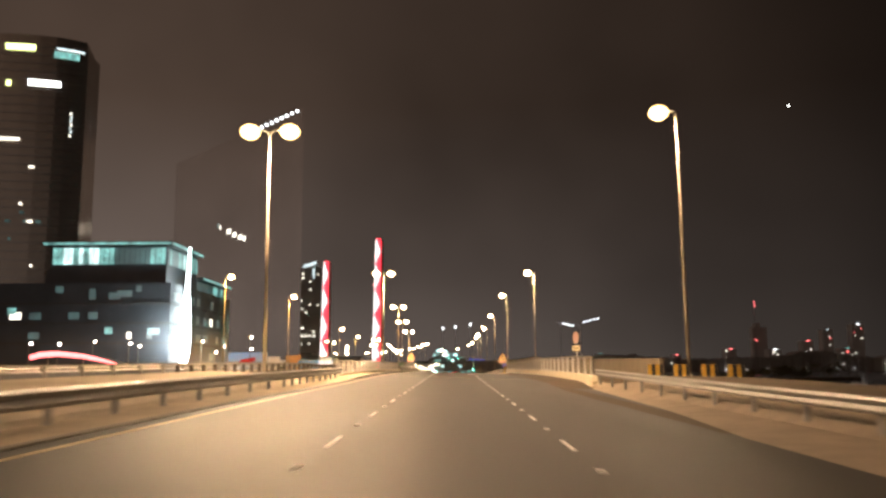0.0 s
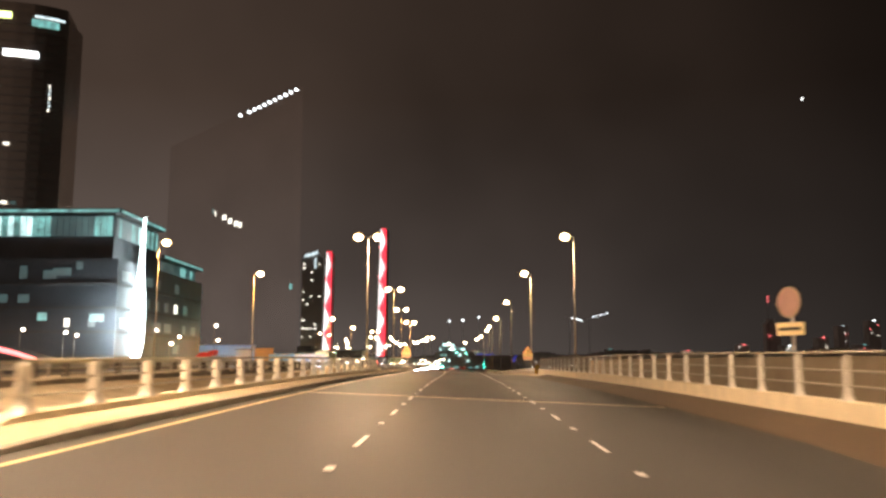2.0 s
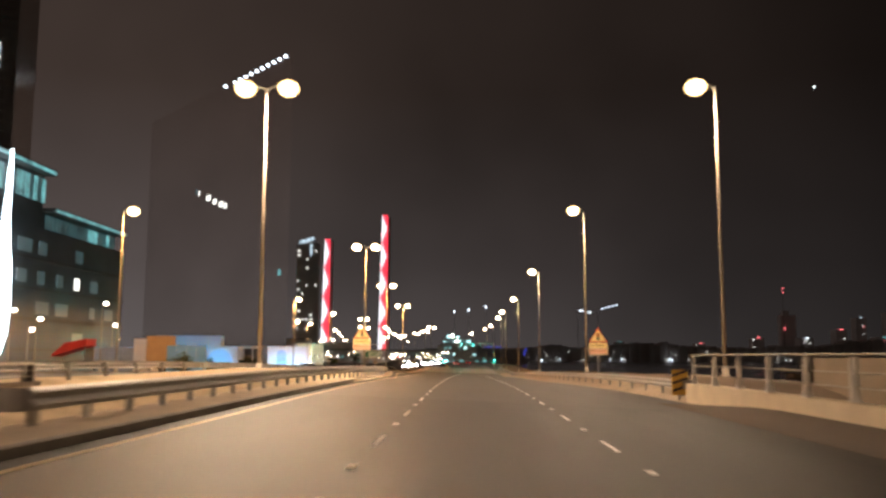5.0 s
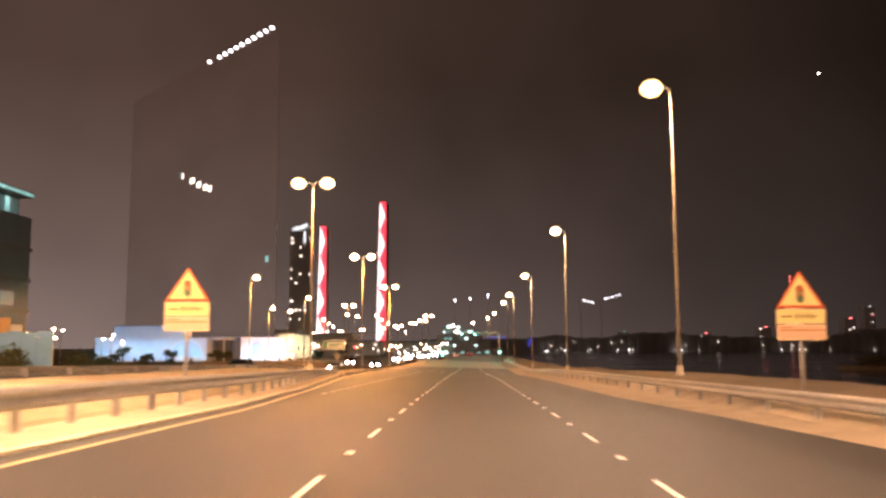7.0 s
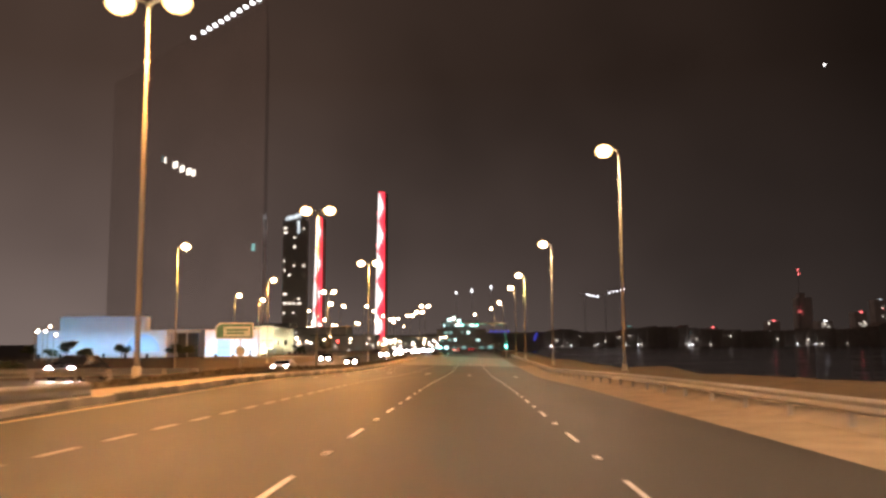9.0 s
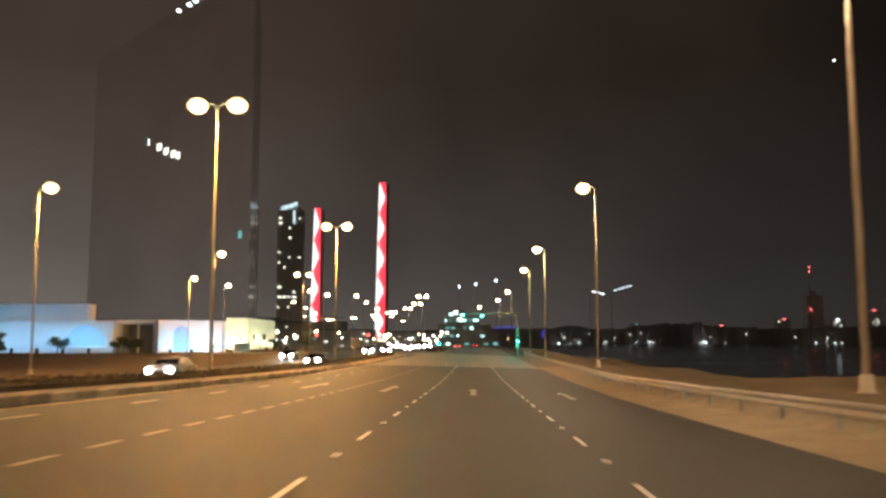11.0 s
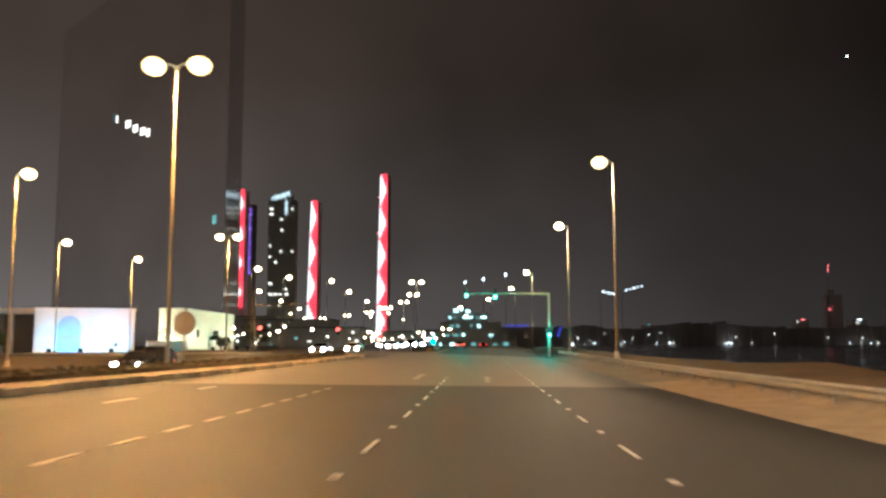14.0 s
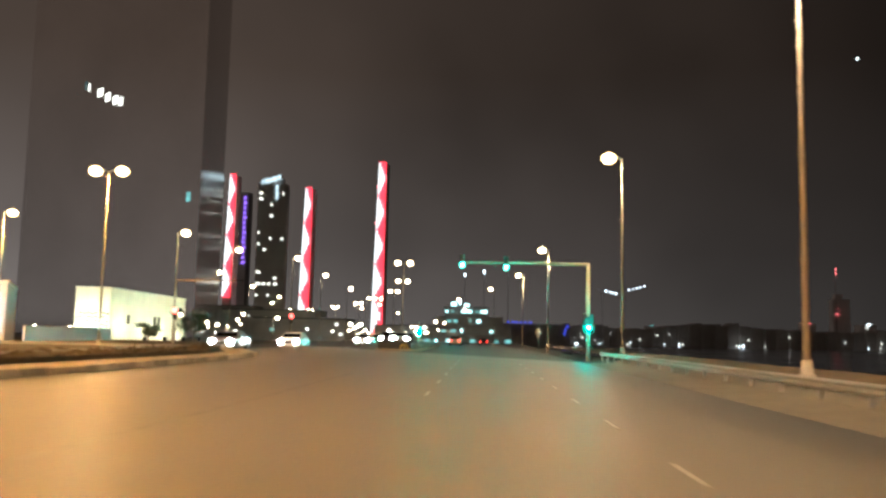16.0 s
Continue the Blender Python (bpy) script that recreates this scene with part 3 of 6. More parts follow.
# ---------------------------------------------------------------- guard rails and parapets
def beam_profile(side):
    """W-beam section in x (towards the road) and z, as a closed outline."""
    front = [(0.00, -0.155), (0.055, -0.12), (0.075, -0.085), (0.055, -0.05), (0.015, 0.0), (0.055, 0.05), (0.075, 0.085), (0.055, 0.12), (0.00, 0.155)]
    back = [(a - 0.012, b) for a, b in reversed(front)]
    return [(side * a, b) for a, b in front + back]


def guard_rail(name, xf, zf, y0, y1, step, side, label, post_h=0.62, first=None, places=None):
    root = thing(name, 0, 0, 0, label, "guard rail", "guard rails")
    rows = [[(xf(y) + a, y, zf(y) + b) for a, b in beam_profile(side)] for y in spans(y0, y1, 3)]
    part("beam", loft(rows, closed=True), STEEL, root)
    me = mesh_of(box((-0.05, -0.06, -post_h), (0.05, 0.06, 0.10), 0.012), "post", STEEL)
    me2 = mesh_of(box((-0.07, -0.055, -0.10), (0.03, 0.055, 0.10), 0.01), "spacer", STEEL)
    y = first if first else y0 + 0.4
    if not places:
        places = [y + step * i for i in range(int((y1 - y) / step) + 1)]
    for y in places:
        for m_, n_, dx in ((me, "post", -0.14), (me2, "spacer", -0.04)):
            ob = new(n_, m_)
            ob.matrix_basis = pose(xf(y) + side * dx, y, zf(y))
            ob.parent = root
    # rounded end pieces
    for ye, s in ((y0, -1), (y1, 1)):
        bm = bmesh.new()
        pts = [(xf(ye) - side * 0.22 * (1 - math.cos(k)), ye + s * 0.22 * math.sin(k)) for k in [math.pi * j / 8 for j in range(9)]]
        prev = None
        for px, py in pts:
            cur = [bm.verts.new((px, py, zf(ye) + dz)) for dz in (-0.155, 0.155)]
            if prev:
                bm.faces.new((prev[0], cur[0], cur[1], prev[1]))
            prev = cur
        bmesh.ops.solidify(bm, geom=list(bm.faces), thickness=0.02)
        part("end_piece", bm, STEEL, root)
    return root


guard_rail("guard_rail", lambda y: 7.55, lambda y: zc(y) + 0.36 + float(np.interp(y, [20, 44], [0.06, 0.2])), -30, 44.5, 3.2, -1, "long galvanised steel guard rail at the pale apron")
guard_rail("guard_rail", rail_x, lambda y: zc(y) + 0.33, 121, 352, 3.2, -1, "long galvanised steel guard rail below the sandy verge", first=121.5)
guard_rail("guard_rail", lambda y: -5.98, lambda y: zc(y) + 0.70, -30, 47, 1.65, 1, "galvanised steel guard rail on the median kerb", places=[18.7 + 2.65 * i for i in range(-18, 6)] + [33.5 + 1.72 * i for i in range(8)])
guard_rail("guard_rail", lambda y: min(-5.98, left_edge(y) - 0.95), lambda y: zc(y) + float(np.interp(y, [160, 178], [0.74, 0.58])), 101, 178.0, 1.65, 1, "galvanised steel guard rail with rounded end on the median kerb")
guard_rail("guard_rail", lambda y: -14.9, lambda y: zo(y) + 0.55, -30, 205, 3.2, -1, "galvanised steel guard rail along the oncoming carriageway")


def parapet(xf, base, top, y0, y1, step, wide, label, kerb, paint=PARAPET_PAINT, stone=KERB_CREAM, text="cream-painted concrete upstand", rail=RAIL_PAINT):
    root = thing("bridge_parapet", 0, 0, 0, label, "bridge parapet", "bridge parapets")
    prof = [(-0.24, kerb), (-0.22, base), (0.22, base), (0.24, kerb)]
    rows = [[(xf(y) + a * k, y, zc(y) + (b if b == kerb else kerb + (base - kerb) * k)) for a, b in prof] for y, k in ((y0 - 0.25, 0.62), (y0, 0.84), (y0 + 0.3, 0.95), *[(y, 1.0) for y in spans(y0 + 0.7, y1, 3)])]
    part("concrete_upstand", loft(rows, closed=True), stone, root, text)
    h = top - base
    lo = [(-wide, -wide * 0.6), (wide, -wide * 0.6), (wide, wide * 0.6), (-wide, wide * 0.6)]
    # flared foot, then two blocks with a neck at each rail
    shape = ((1.0, 2.3, 0.0), (0.92, 1.7, 0.05), (0.74, 1.2, 0.13), (0.64, 1.0, 0.24), (0.56, 0.9, 0.29), (0.56, 0.9, 0.33), (0.70, 1.05, 0.37), (0.66, 1.0, 0.56), (0.55, 0.9, 0.60), (0.55, 0.9, 0.64), (0.66, 1.0, 0.68), (0.60, 0.95, 0.90), (0.46, 0.8, 0.97))
    bm = bmesh.new()
    rings = [[bm.verts.new((p * sx, q * sy, h * f)) for p, q in lo] for sx, sy, f in shape]
    for r, q in zip(rings, rings[1:]):
        for j in range(4):
            bm.faces.new((r[j], r[(j + 1) % 4], q[(j + 1) % 4], q[j]))
    bm.faces.new(rings[-1])
    bmesh.ops.recalc_face_normals(bm, faces=bm.faces)
    bmesh.ops.bevel(bm, geom=[e for e in bm.edges if abs(e.verts[0].co.z - e.verts[1].co.z) > 0.01], offset=0.012, segments=1, affect="EDGES")
    me = mesh_of(bm, "post", paint)
    y = y0 + 0.75
    while y < y1:
        ob = new("post", me)
        ob.matrix_basis = pose(xf(y), y, zc(y) + base)
        ob.parent = root
        y += step
    for f, r in ((1.0, 0.032), (0.62, 0.02), (0.31, 0.02)):
        pts = [(xf(y), y, zc(y) + base + h * f) for y in spans(y0 + 0.7, y1, 3)]
        part("rail", tube(pts, [r] * len(pts), 8), rail, root, "dull weathered pipe rail")
    return root


parapet(lambda y: 7.62, 0.385, 1.36, 45.5, 120, 2.45, 0.095, "pale painted bridge parapet with posts and rails on concrete", -0.45)
setting("bridge_gutter", even(loft([[(6.2, y, zr(6.2, y) + 0.007), (6.7, y, zr(6.7, y) + 0.008 + 0.07 * w_), (7.3, y, zr(7.3, y) + 0.01 + 0.25 * w_), (7.41, y, zr(7.4, y) + 0.01 + 0.30 * w_)] for y, w_ in [(y, float(np.interp(y, [44, 49, 112, 119], [0, 1, 1, 0]))) for y in spans(44, 119, 2)]])), ASPHALT_DUSTY, "dusty sloping asphalt fillet below the bridge parapet", "gutter")
parapet(lambda y: -6.35, 0.47, 1.20, 47.6, 100.5, 2.4, 0.14, "pale painted bridge parapet with stubby posts and rails beside the median", 0.1)
# this one is darker in colour than the other two parapets
parapet(lambda y: -14.6, 0.45, 1.02, 45, 118, 2.4, 0.16, "dark brown bridge parapet of the oncoming carriageway", 0.0, DARK_BROWN, DARK_CONCRETE, "dark concrete upstand")

mkr = thing("hazard_marker", 7.42, 121.0, zc(121) - 0.3, "yellow hazard panel with black stripes at the rail's end", "road marker")
part("panel", box((-0.28, -0.03, 0.25), (0.28, 0.0, 1.15), 0.008), HAZARD_YELLOW, mkr)
for j in range(3):
    part("stripe", prism([(-0.26, 0.34 + 0.27 * j), (0.26, 0.52 + 0.27 * j), (0.26, 0.62 + 0.27 * j), (-0.26, 0.44 + 0.27 * j)], -0.036, -0.03), BLACK_PAINT, mkr)
part("post", tube([(0, 0.04, -0.1), (0, 0.04, 1.1)], [0.035, 0.035], 8), STEEL, mkr)

# neighbouring ramp wall and striped blocks across its closed mouth
setting("ramp_wall", loft([[(12.6, y, -2.0), (12.6, y, zc(y) + 1.28), (12.9, y, zc(y) + 1.28), (12.9, y, -2.0)] for y in spans(52, 122, 5)], closed=True), RAMP_CONCRETE, "plain weathered concrete side wall of a parallel ramp", "wall")


def hazard_block(x, y, z, turn):
    root = thing("hazard_block", x, y, z, "concrete barrier block with yellow and black stripes", "road barrier", "striped barrier blocks", turn)
    for i in range(4):
        a = -0.42 + 0.21 * i
        out = [(-0.28, 0.0), (-0.2, 0.2), (-0.1, 0.72), (0.1, 0.72), (0.2, 0.2), (0.28, 0.0)]
        rows = [[(xx, p, zz) for p, zz in out] for xx in (a, a + 0.206)]
        part("stripe", loft(rows, closed=True), HAZARD_YELLOW if i % 2 == 0 else BLACK_PAINT, root)


ab = bmesh.new()
for x0_, x1_, yy in ((10.9, 12.1, 48.2), (12.1, 13.35, 47.2), (13.35, 14.5, 46.2), (14.5, 15.8, 45.4)):
    bm_box(ab, (x0_ + 0.004, yy - 0.5, -1.5), (x1_, yy + 0.6, zc(46) + 0.222))
setting("bridge_abutment", ab, RAMP_CONCRETE, "stepped concrete abutment under the striped blocks", "wall")
for bx, by in ((11.5, 48.2), (12.7, 47.2), (13.95, 46.2), (15.1, 45.4)):
    hazard_block(bx, by, zc(46) + 0.22, -12)


# ---------------------------------------------------------------- street lamps
def pole_bm(h, r0=0.115, r1=0.055):
    return tube([(0, 0, -0.9), (0, 0, h * 0.5), (0, 0, h)], [r0, (r0 + r1) / 2, r1], 10)


def luminaire(parent, x, z, s, k=1.0):
    """A cobra-head luminaire out along x with a glowing glare shell under it."""
    sgn = 1 if x > 0 else -1
    bm = bmesh.new()
    ret = bmesh.ops.create_uvsphere(bm, u_segments=14, v_segments=8, radius=1.0)
    for v in ret["verts"]:
        v.co = Vector((x + sgn * 0.05 + v.co.x * 0.55, v.co.y * 0.24, z + 0.10 + max(v.co.z, -0.25) * 0.16))
    head = part("luminaire_housing", bm, SIGN_BACK, parent, "grey cast luminaire housing")
    # oversized warm shell: the lamp's halo put into the shape
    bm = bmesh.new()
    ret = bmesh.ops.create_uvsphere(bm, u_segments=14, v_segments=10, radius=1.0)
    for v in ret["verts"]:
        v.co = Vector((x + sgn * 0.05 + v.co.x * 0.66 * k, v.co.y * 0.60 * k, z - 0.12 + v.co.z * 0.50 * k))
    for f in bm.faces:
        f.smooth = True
    part("lamp_glare_shell", bm, GLARE_SHELL, head, "warm see-through shell standing for the lamp's glare")
    bm = bmesh.new()
    ret = bmesh.ops.create_uvsphere(bm, u_segments=12, v_segments=8, radius=1.0)
    for v in ret["verts"]:
        v.co = Vector((x + sgn * 0.05 + v.co.x * 0.50 * k, v.co.y * 0.46 * k, z - 0.12 + v.co.z * 0.38 * k))
    part("lamp_core", bm, s, head, "glaring lamp inside the shell")


def lamp_light(parent, x, z, watts, color):
    d = bpy.data.lights.new("lamp_light", "SPOT")
    d.energy, d.color, d.shadow_soft_size = watts, color, 0.35
    d.spot_size, d.spot_blend = radians(178), 0.1
    ob = new("lamp_light", d)
    ob.matrix_basis = pose(x, 0, z - 0.45)
    ob.parent = parent


def street_lamp(arms, h, bowl, watts, label, group, k=0.9, color=SODIUM):
    root = thing("street_lamp", 0, 0, 0, label, "street lamp", group)
    part("pole", pole_bm(h), POLE_STEEL, root)
    part("base", clean(tube([(0, 0, -0.1), (0, 0, 0.06), (0, 0, 0.061), (0, 0, 0.5)], [0.26, 0.26, 0.19, 0.17], 12)), POLE_STEEL, root)
    for a in arms:
        part("arm", tube([(0, 0, h - 0.25), (a * 0.25, 0, h + 0.02), (a * 0.75, 0, h + 0.12), (a, 0, h + 0.14)], [0.055, 0.05, 0.045, 0.04], 8), POLE_STEEL, root)
        luminaire(root, a + (0.35 if a > 0 else -0.35), h + 0.1, bowl, k)
        if watts:
            lamp_light(root, a + (0.4 if a > 0 else -0.4), h, watts, color)
    return root


RIGHT = [(13.6, 49.0, 16.25), (12.9, 133.8, 16.1), (10.75, 168.8, 15.45), (10.45, 216.0, 14.25), (10.26, 263.1, 13.25), (9.85, 309.4, 13.0), (10.14, 345.8, 13.1)]
H_R = 14.7
for i, (x, y, z) in enumerate(RIGHT):
    foot_z = zc(y) + 0.42 - (0.5 if i == 0 else 0.0)
    lamp = street_lamp([-0.6], z - foot_z, LUMINAIRE_GLOW, LAMP_WATTS * (0.52 if i == 0 else 0.62 if i < 3 else 0.32), "tall tapered steel street lamp lit warm, on the sandy verge", "street lamps along the verge")
    lamp.matrix_basis = pose(x, y, foot_z, 0, -0.6 if i == 0 else 0, 0)
lamp_r = street_lamp([-0.6], H_R, LUMINAIRE_GLOW, LAMP_WATTS * 0.76, "tall tapered steel street lamp lit warm, on the sandy verge", "street lamps along the verge")
lamp_r.matrix_basis = pose(12.4, -40, zc(-40) + 0.4)
for x, y, z in ((9.75, 410.4, 12.8), (8.75, 467.3, 13.2)):
    lamp = street_lamp([-0.6], z + 1.7, LUMINAIRE_GLOW, LAMP_WATTS * 0.35, "tall tapered steel street lamp lit warm beyond the junction", "street lamps along the verge")
    lamp.matrix_basis = pose(x, y, -1.7)
lamp_rf = street_lamp([-0.6], H_R, FAR_LAMP_GLOW, 0, "distant street lamp lit warm beyond the junction", "far street lamps")
lamp_rf.matrix_basis = pose(3.15, 505.8, 12.3 - H_R)
for x, y, z in ((-7.25, 581.8, 12.9), (-5.6, 622, 10.7)):
    copy_thing(lamp_rf, pose(x, y, z - H_R))

MEDIAN = [(-10.38, 47.7, 14.9), (-10.85, 133.4, 16.05), (-12.33, 191.0, 14.85), (-14.45, 240.3, 14.15), (-15.03, 286.4, 13.25)]
H_M = 14.7
for i, (x, y, z) in enumerate([*MEDIAN, (-10.4, -42, zc(-42) + 15.1), (-32.0, 351.9, 12.85)]):
    foot_z = zo(y) + 0.05 if i == 6 else zc(y) + 0.5 - 0.5 * on_bridge(y) if y < 150 else float(np.interp(x, [p[0] for p in reversed(median(y))], [p[2] for p in reversed(median(y))]))
    near = i in (0, 1, 5)
    lamp = street_lamp([-0.75, 0.75], z - foot_z, LUMINAIRE_GLOW, LAMP_WATTS * (1.28 if near else 1.0 if i == 4 else 0.55), "tall steel street lamp with two warm heads in the median", "street lamps in the median", color=SODIUM if near else SODIUM_DEEP)
    lamp.matrix_basis = pose(x, y, foot_z)
lamp_mf = street_lamp([-0.75, 0.75], H_M, FAR_LAMP_GLOW, 0, "distant two-headed street lamp lit warm", "far street lamps")
lamp_mf.matrix_basis = pose(-14.8, 440, -1.6)
for y in (492, 540, 590, 640, 692, 745, 800):
    copy_thing(lamp_mf, pose(-15 + bend(y), y, -1.6))

FAR_SIDE = [(-38.0, 141, 16.5), (-32.4, 167.6, 15.3), (-53.1, 350.3, 12.1), (-34.95, 259.9, 13.0), (-35.65, 309.0, 12.5), (-53.4, 373.5, 12.2)]
for x, y, z in FAR_SIDE:
    foot_z = zo(y) + 0.02
    lamp = street_lamp([0.55], z - foot_z, LUMINAIRE_GLOW, LAMP_WATTS * 0.8, "tall steel street lamp lit warm beyond the oncoming carriageway", "street lamps across the road", color=SODIUM_DEEP)
    lamp.matrix_basis = pose(x, y, foot_z)
for x, y, z in ((-38.2, 385.9, 11.7), (-38.2, 409.2, 12.0)):
    copy_thing(lamp_rf, pose(x, y, z - H_R, 0, 0, 180))
for i, (x, y) in enumerate([(-34, 432), (-36, 470), (-38, 520), (-60, 470), (-66, 520), (-40, 575), (-75, 590), (-44, 640), (-90, 640), (-60, 700), (-48, 760), (-100, 720)]):
    copy_thing(lamp_rf, pose(x, y, -1.8 - 0.2 * (i % 3), 0, 0, 180))


# ---------------------------------------------------------------- signs
def sign_post(parent, x, y0, h, r=0.045):
    part("post", tube([(x, y0, -0.3), (x, y0, h)], [r, r], 8), STEEL, parent)


def bar(parent, x0, x1, z0, z1, y, mat):
    part("lettering_bar", box((x0, y - 0.006, z0), (x1, y, z1)), mat, parent)


def signal_warning(x, y, z, h, label, k=1.0):
    """Triangular warning sign with two plates under it. z: ground; h: height of the plates' lower edge; k: size."""
    root = thing("warning_sign", x, y, z, label, "road sign", "signal warning signs")
    sign_post(root, 0, 0.05, h + 0.9 * k, 0.05)
    tri = lambda s, zz: [(-0.62 * s * k, zz + 0.31 * k * (1 - s)), (0.62 * s * k, zz + 0.31 * k * (1 - s)), (0.0, zz + (0.31 * (1 - s) + 0.95 * s) * k)]
    b = h + 0.82 * k
    part("red_triangle", prism(tri(1.0, b), 0.0, 0.03), SIGN_RED, root, "red reflective border")
    part("yellow_triangle", prism(tri(0.83, b + 0.015), -0.008, 0.0), SIGN_YELLOW, root, "yellow reflective face")
    cap = [(0.1 * k * math.cos(q), b + 0.36 * k + math.copysign(0.13 * k, math.sin(q)) + 0.1 * k * math.sin(q)) for q in [math.tau * (j + 0.5) / 20 for j in range(20)]]
    part("signal_symbol", prism(cap, -0.012, -0.008), SIGN_TEXT, root, "dark signal symbol")
    for j, mat in enumerate((SIGN_GREEN, SIGN_BROWN, SIGN_RED)):
        bm = bmesh.new()
        bmesh.ops.create_cone(bm, cap_ends=True, segments=14, radius1=0.058 * k, radius2=0.058 * k, depth=0.006, matrix=Matrix.Translation((0, -0.016, b + (0.225 + 0.135 * j) * k)) @ Matrix.Rotation(math.pi / 2, 4, "X"))
        part("signal_dot", bm, mat, root)
    p1 = part("upper_plate", prism([(-0.62 * k, h + 0.42 * k), (0.62 * k, h + 0.42 * k), (0.62 * k, h + 0.80 * k), (-0.62 * k, h + 0.80 * k)], 0.0, 0.02), SIGN_YELLOW, root, "yellow plate")
    for j in range(6):
        bar(p1, -0.14 + 0.095 * j, -0.09 + 0.095 * j, h + (0.55 + 0.02 * (j % 2)) * k, h + (0.68 - 0.02 * (j % 3)) * k, 0.0, SIGN_TEXT)
    bar(p1, -0.5 * k, -0.22 * k, h + 0.585 * k, h + 0.625 * k, 0.0, SIGN_TEXT)
    p2 = part("lower_plate", prism([(-0.62 * k, h), (0.62 * k, h), (0.62 * k, h + 0.40 * k), (-0.62 * k, h + 0.40 * k)], 0.0, 0.02), SIGN_PINK, root, "orange plate")
    for plate, z0_, z1_ in ((p1, 0.42, 0.80), (p2, 0.0, 0.40)):
        for q in (z0_ + 0.012, z1_ - 0.035):
            bar(plate, -0.60 * k, 0.60 * k, h + q * k, h + (q + 0.022) * k, -0.001, SIGN_CREAM)
        for q in (-0.61, 0.588):
            bar(plate, q * k, (q + 0.022) * k, h + (z0_ + 0.012) * k, h + (z1_ - 0.012) * k, -0.001, SIGN_CREAM)
    bar(p2, -0.56 * k, 0.56 * k, h + 0.235 * k, h + 0.275 * k, 0.0, SIGN_BROWN)
    bar(p2, -0.56 * k, -0.2 * k, h + 0.31 * k, h + 0.34 * k, 0.0, SIGN_BROWN)


signal_warning(8.46, 146.7, zc(146.7) + 0.2, 1.48, "yellow triangular signal warning sign with two plates behind the rail")
signal_warning(-7.15, 146.0, zc(146) + 0.35, 1.60, "yellow triangular signal warning sign with two plates in the median", 0.92)


def disc(parent, name, r, z, y0, y1, mat, label=""):
    bm = bmesh.new()
    bmesh.ops.create_cone(bm, cap_ends=True, segments=28, radius1=r, radius2=r, depth=y1 - y0, matrix=Matrix.Translation((0, (y0 + y1) / 2, z)) @ Matrix.Rotation(math.pi / 2, 4, "X"))
    return part(name, bm, mat, parent, label)


rs = thing("round_sign", 8.6, 59.0, zc(59) - 0.3, "faded round road sign above a yellow plate behind the parapet", "road sign", "", -69.0)
zb = zc(59) - 0.3
sign_post(rs, 0.05, 0.06, 3.3)
disc(rs, "red_disc", 0.42, 3.30 - zb + 0.0, 0.0, 0.02, SIGN_BACK, "grey rim")
disc(rs, "face_disc", 0.385, 3.30 - zb, -0.008, 0.0, SIGN_FADED, "faded pink reflective face")
pl = part("plate", prism([(-0.5, 2.42 - zb), (0.5, 2.42 - zb), (0.5, 2.76 - zb), (-0.5, 2.76 - zb)], 0.0, 0.02), SIGN_CREAM, rs, "pale yellow plate")
bar(pl, -0.4, 0.4, 2.55 - zb, 2.63 - zb, 0.0, BLACK_PAINT)

ds = thing("direction_sign", -13.1, 207.0, zc(207) + 0.55, "green direction sign with white border above a round sign", "road sign")
zb = zc(207) + 0.55
sign_post(ds, 0.35, 0.06, 2.5 - zb, 0.05)
part("panel", prism([(-1.1, 1.62 - zb), (1.1, 1.62 - zb), (1.1, 2.55 - zb), (-0.82, 2.55 - zb), (-1.1, 2.3 - zb)], 0, 0.03), SIGN_WHITE, ds, "white border panel")
pg = part("green_panel", prism([(-1.03, 1.69 - zb), (1.03, 1.69 - zb), (1.03, 2.48 - zb), (-0.79, 2.48 - zb), (-1.03, 2.27 - zb)], -0.008, 0), SIGN_GREEN, ds, "green reflective face")
inner = part("inner_panel", prism([(-0.56, 1.80 - zb), (0.86, 1.80 - zb), (0.86, 2.30 - zb), (-0.56, 2.30 - zb)], -0.014, -0.008), SIGN_GREY, ds, "pale green-grey inner panel")
for z0_, z1_ in ((1.78, 1.82), (2.28, 2.32)):
    bar(pg, -0.60, 0.90, z0_ - zb, z1_ - zb, -0.014, SIGN_WHITE)
for x0_ in (-0.60, 0.86):
    bar(pg, x0_, x0_ + 0.04, 1.82 - zb, 2.28 - zb, -0.014, SIGN_WHITE)
bar(inner, -0.45, 0.75, 2.08 - zb, 2.19 - zb, -0.014, SIGN_GREEN)
bar(inner, -0.45, 0.55, 1.90 - zb, 2.00 - zb, -0.014, SIGN_GREEN)
dd = disc(ds, "round_plate", 0.28, 0.95 - zb, 0.0, 0.02, SIGN_BACK, "grey round plate")
dd.matrix_basis = pose(0.35, 0, 0)

bs = thing("round_sign", -12.0, 280.0, zc(280) + 0.35, "grey round sign plate on a post in the median", "road sign")
sign_post(bs, 0, 0.05, 2.3)
disc(bs, "plate", 0.46, 2.0, 0.0, 0.02, SIGN_BACK)
disc(bs, "rim", 0.48, 2.0, 0.003, 0.018, STEEL)

fsn = thing("small_warning_sign", 9.0, 420, -2.0, "small triangular sign beyond the junction", "road sign")
sign_post(fsn, 0, 0.05, 2.6)
part("triangle", prism([(-0.6, 2.3), (0.6, 2.3), (0, 3.3)], 0, 0.02), SIGN_WHITE, fsn)


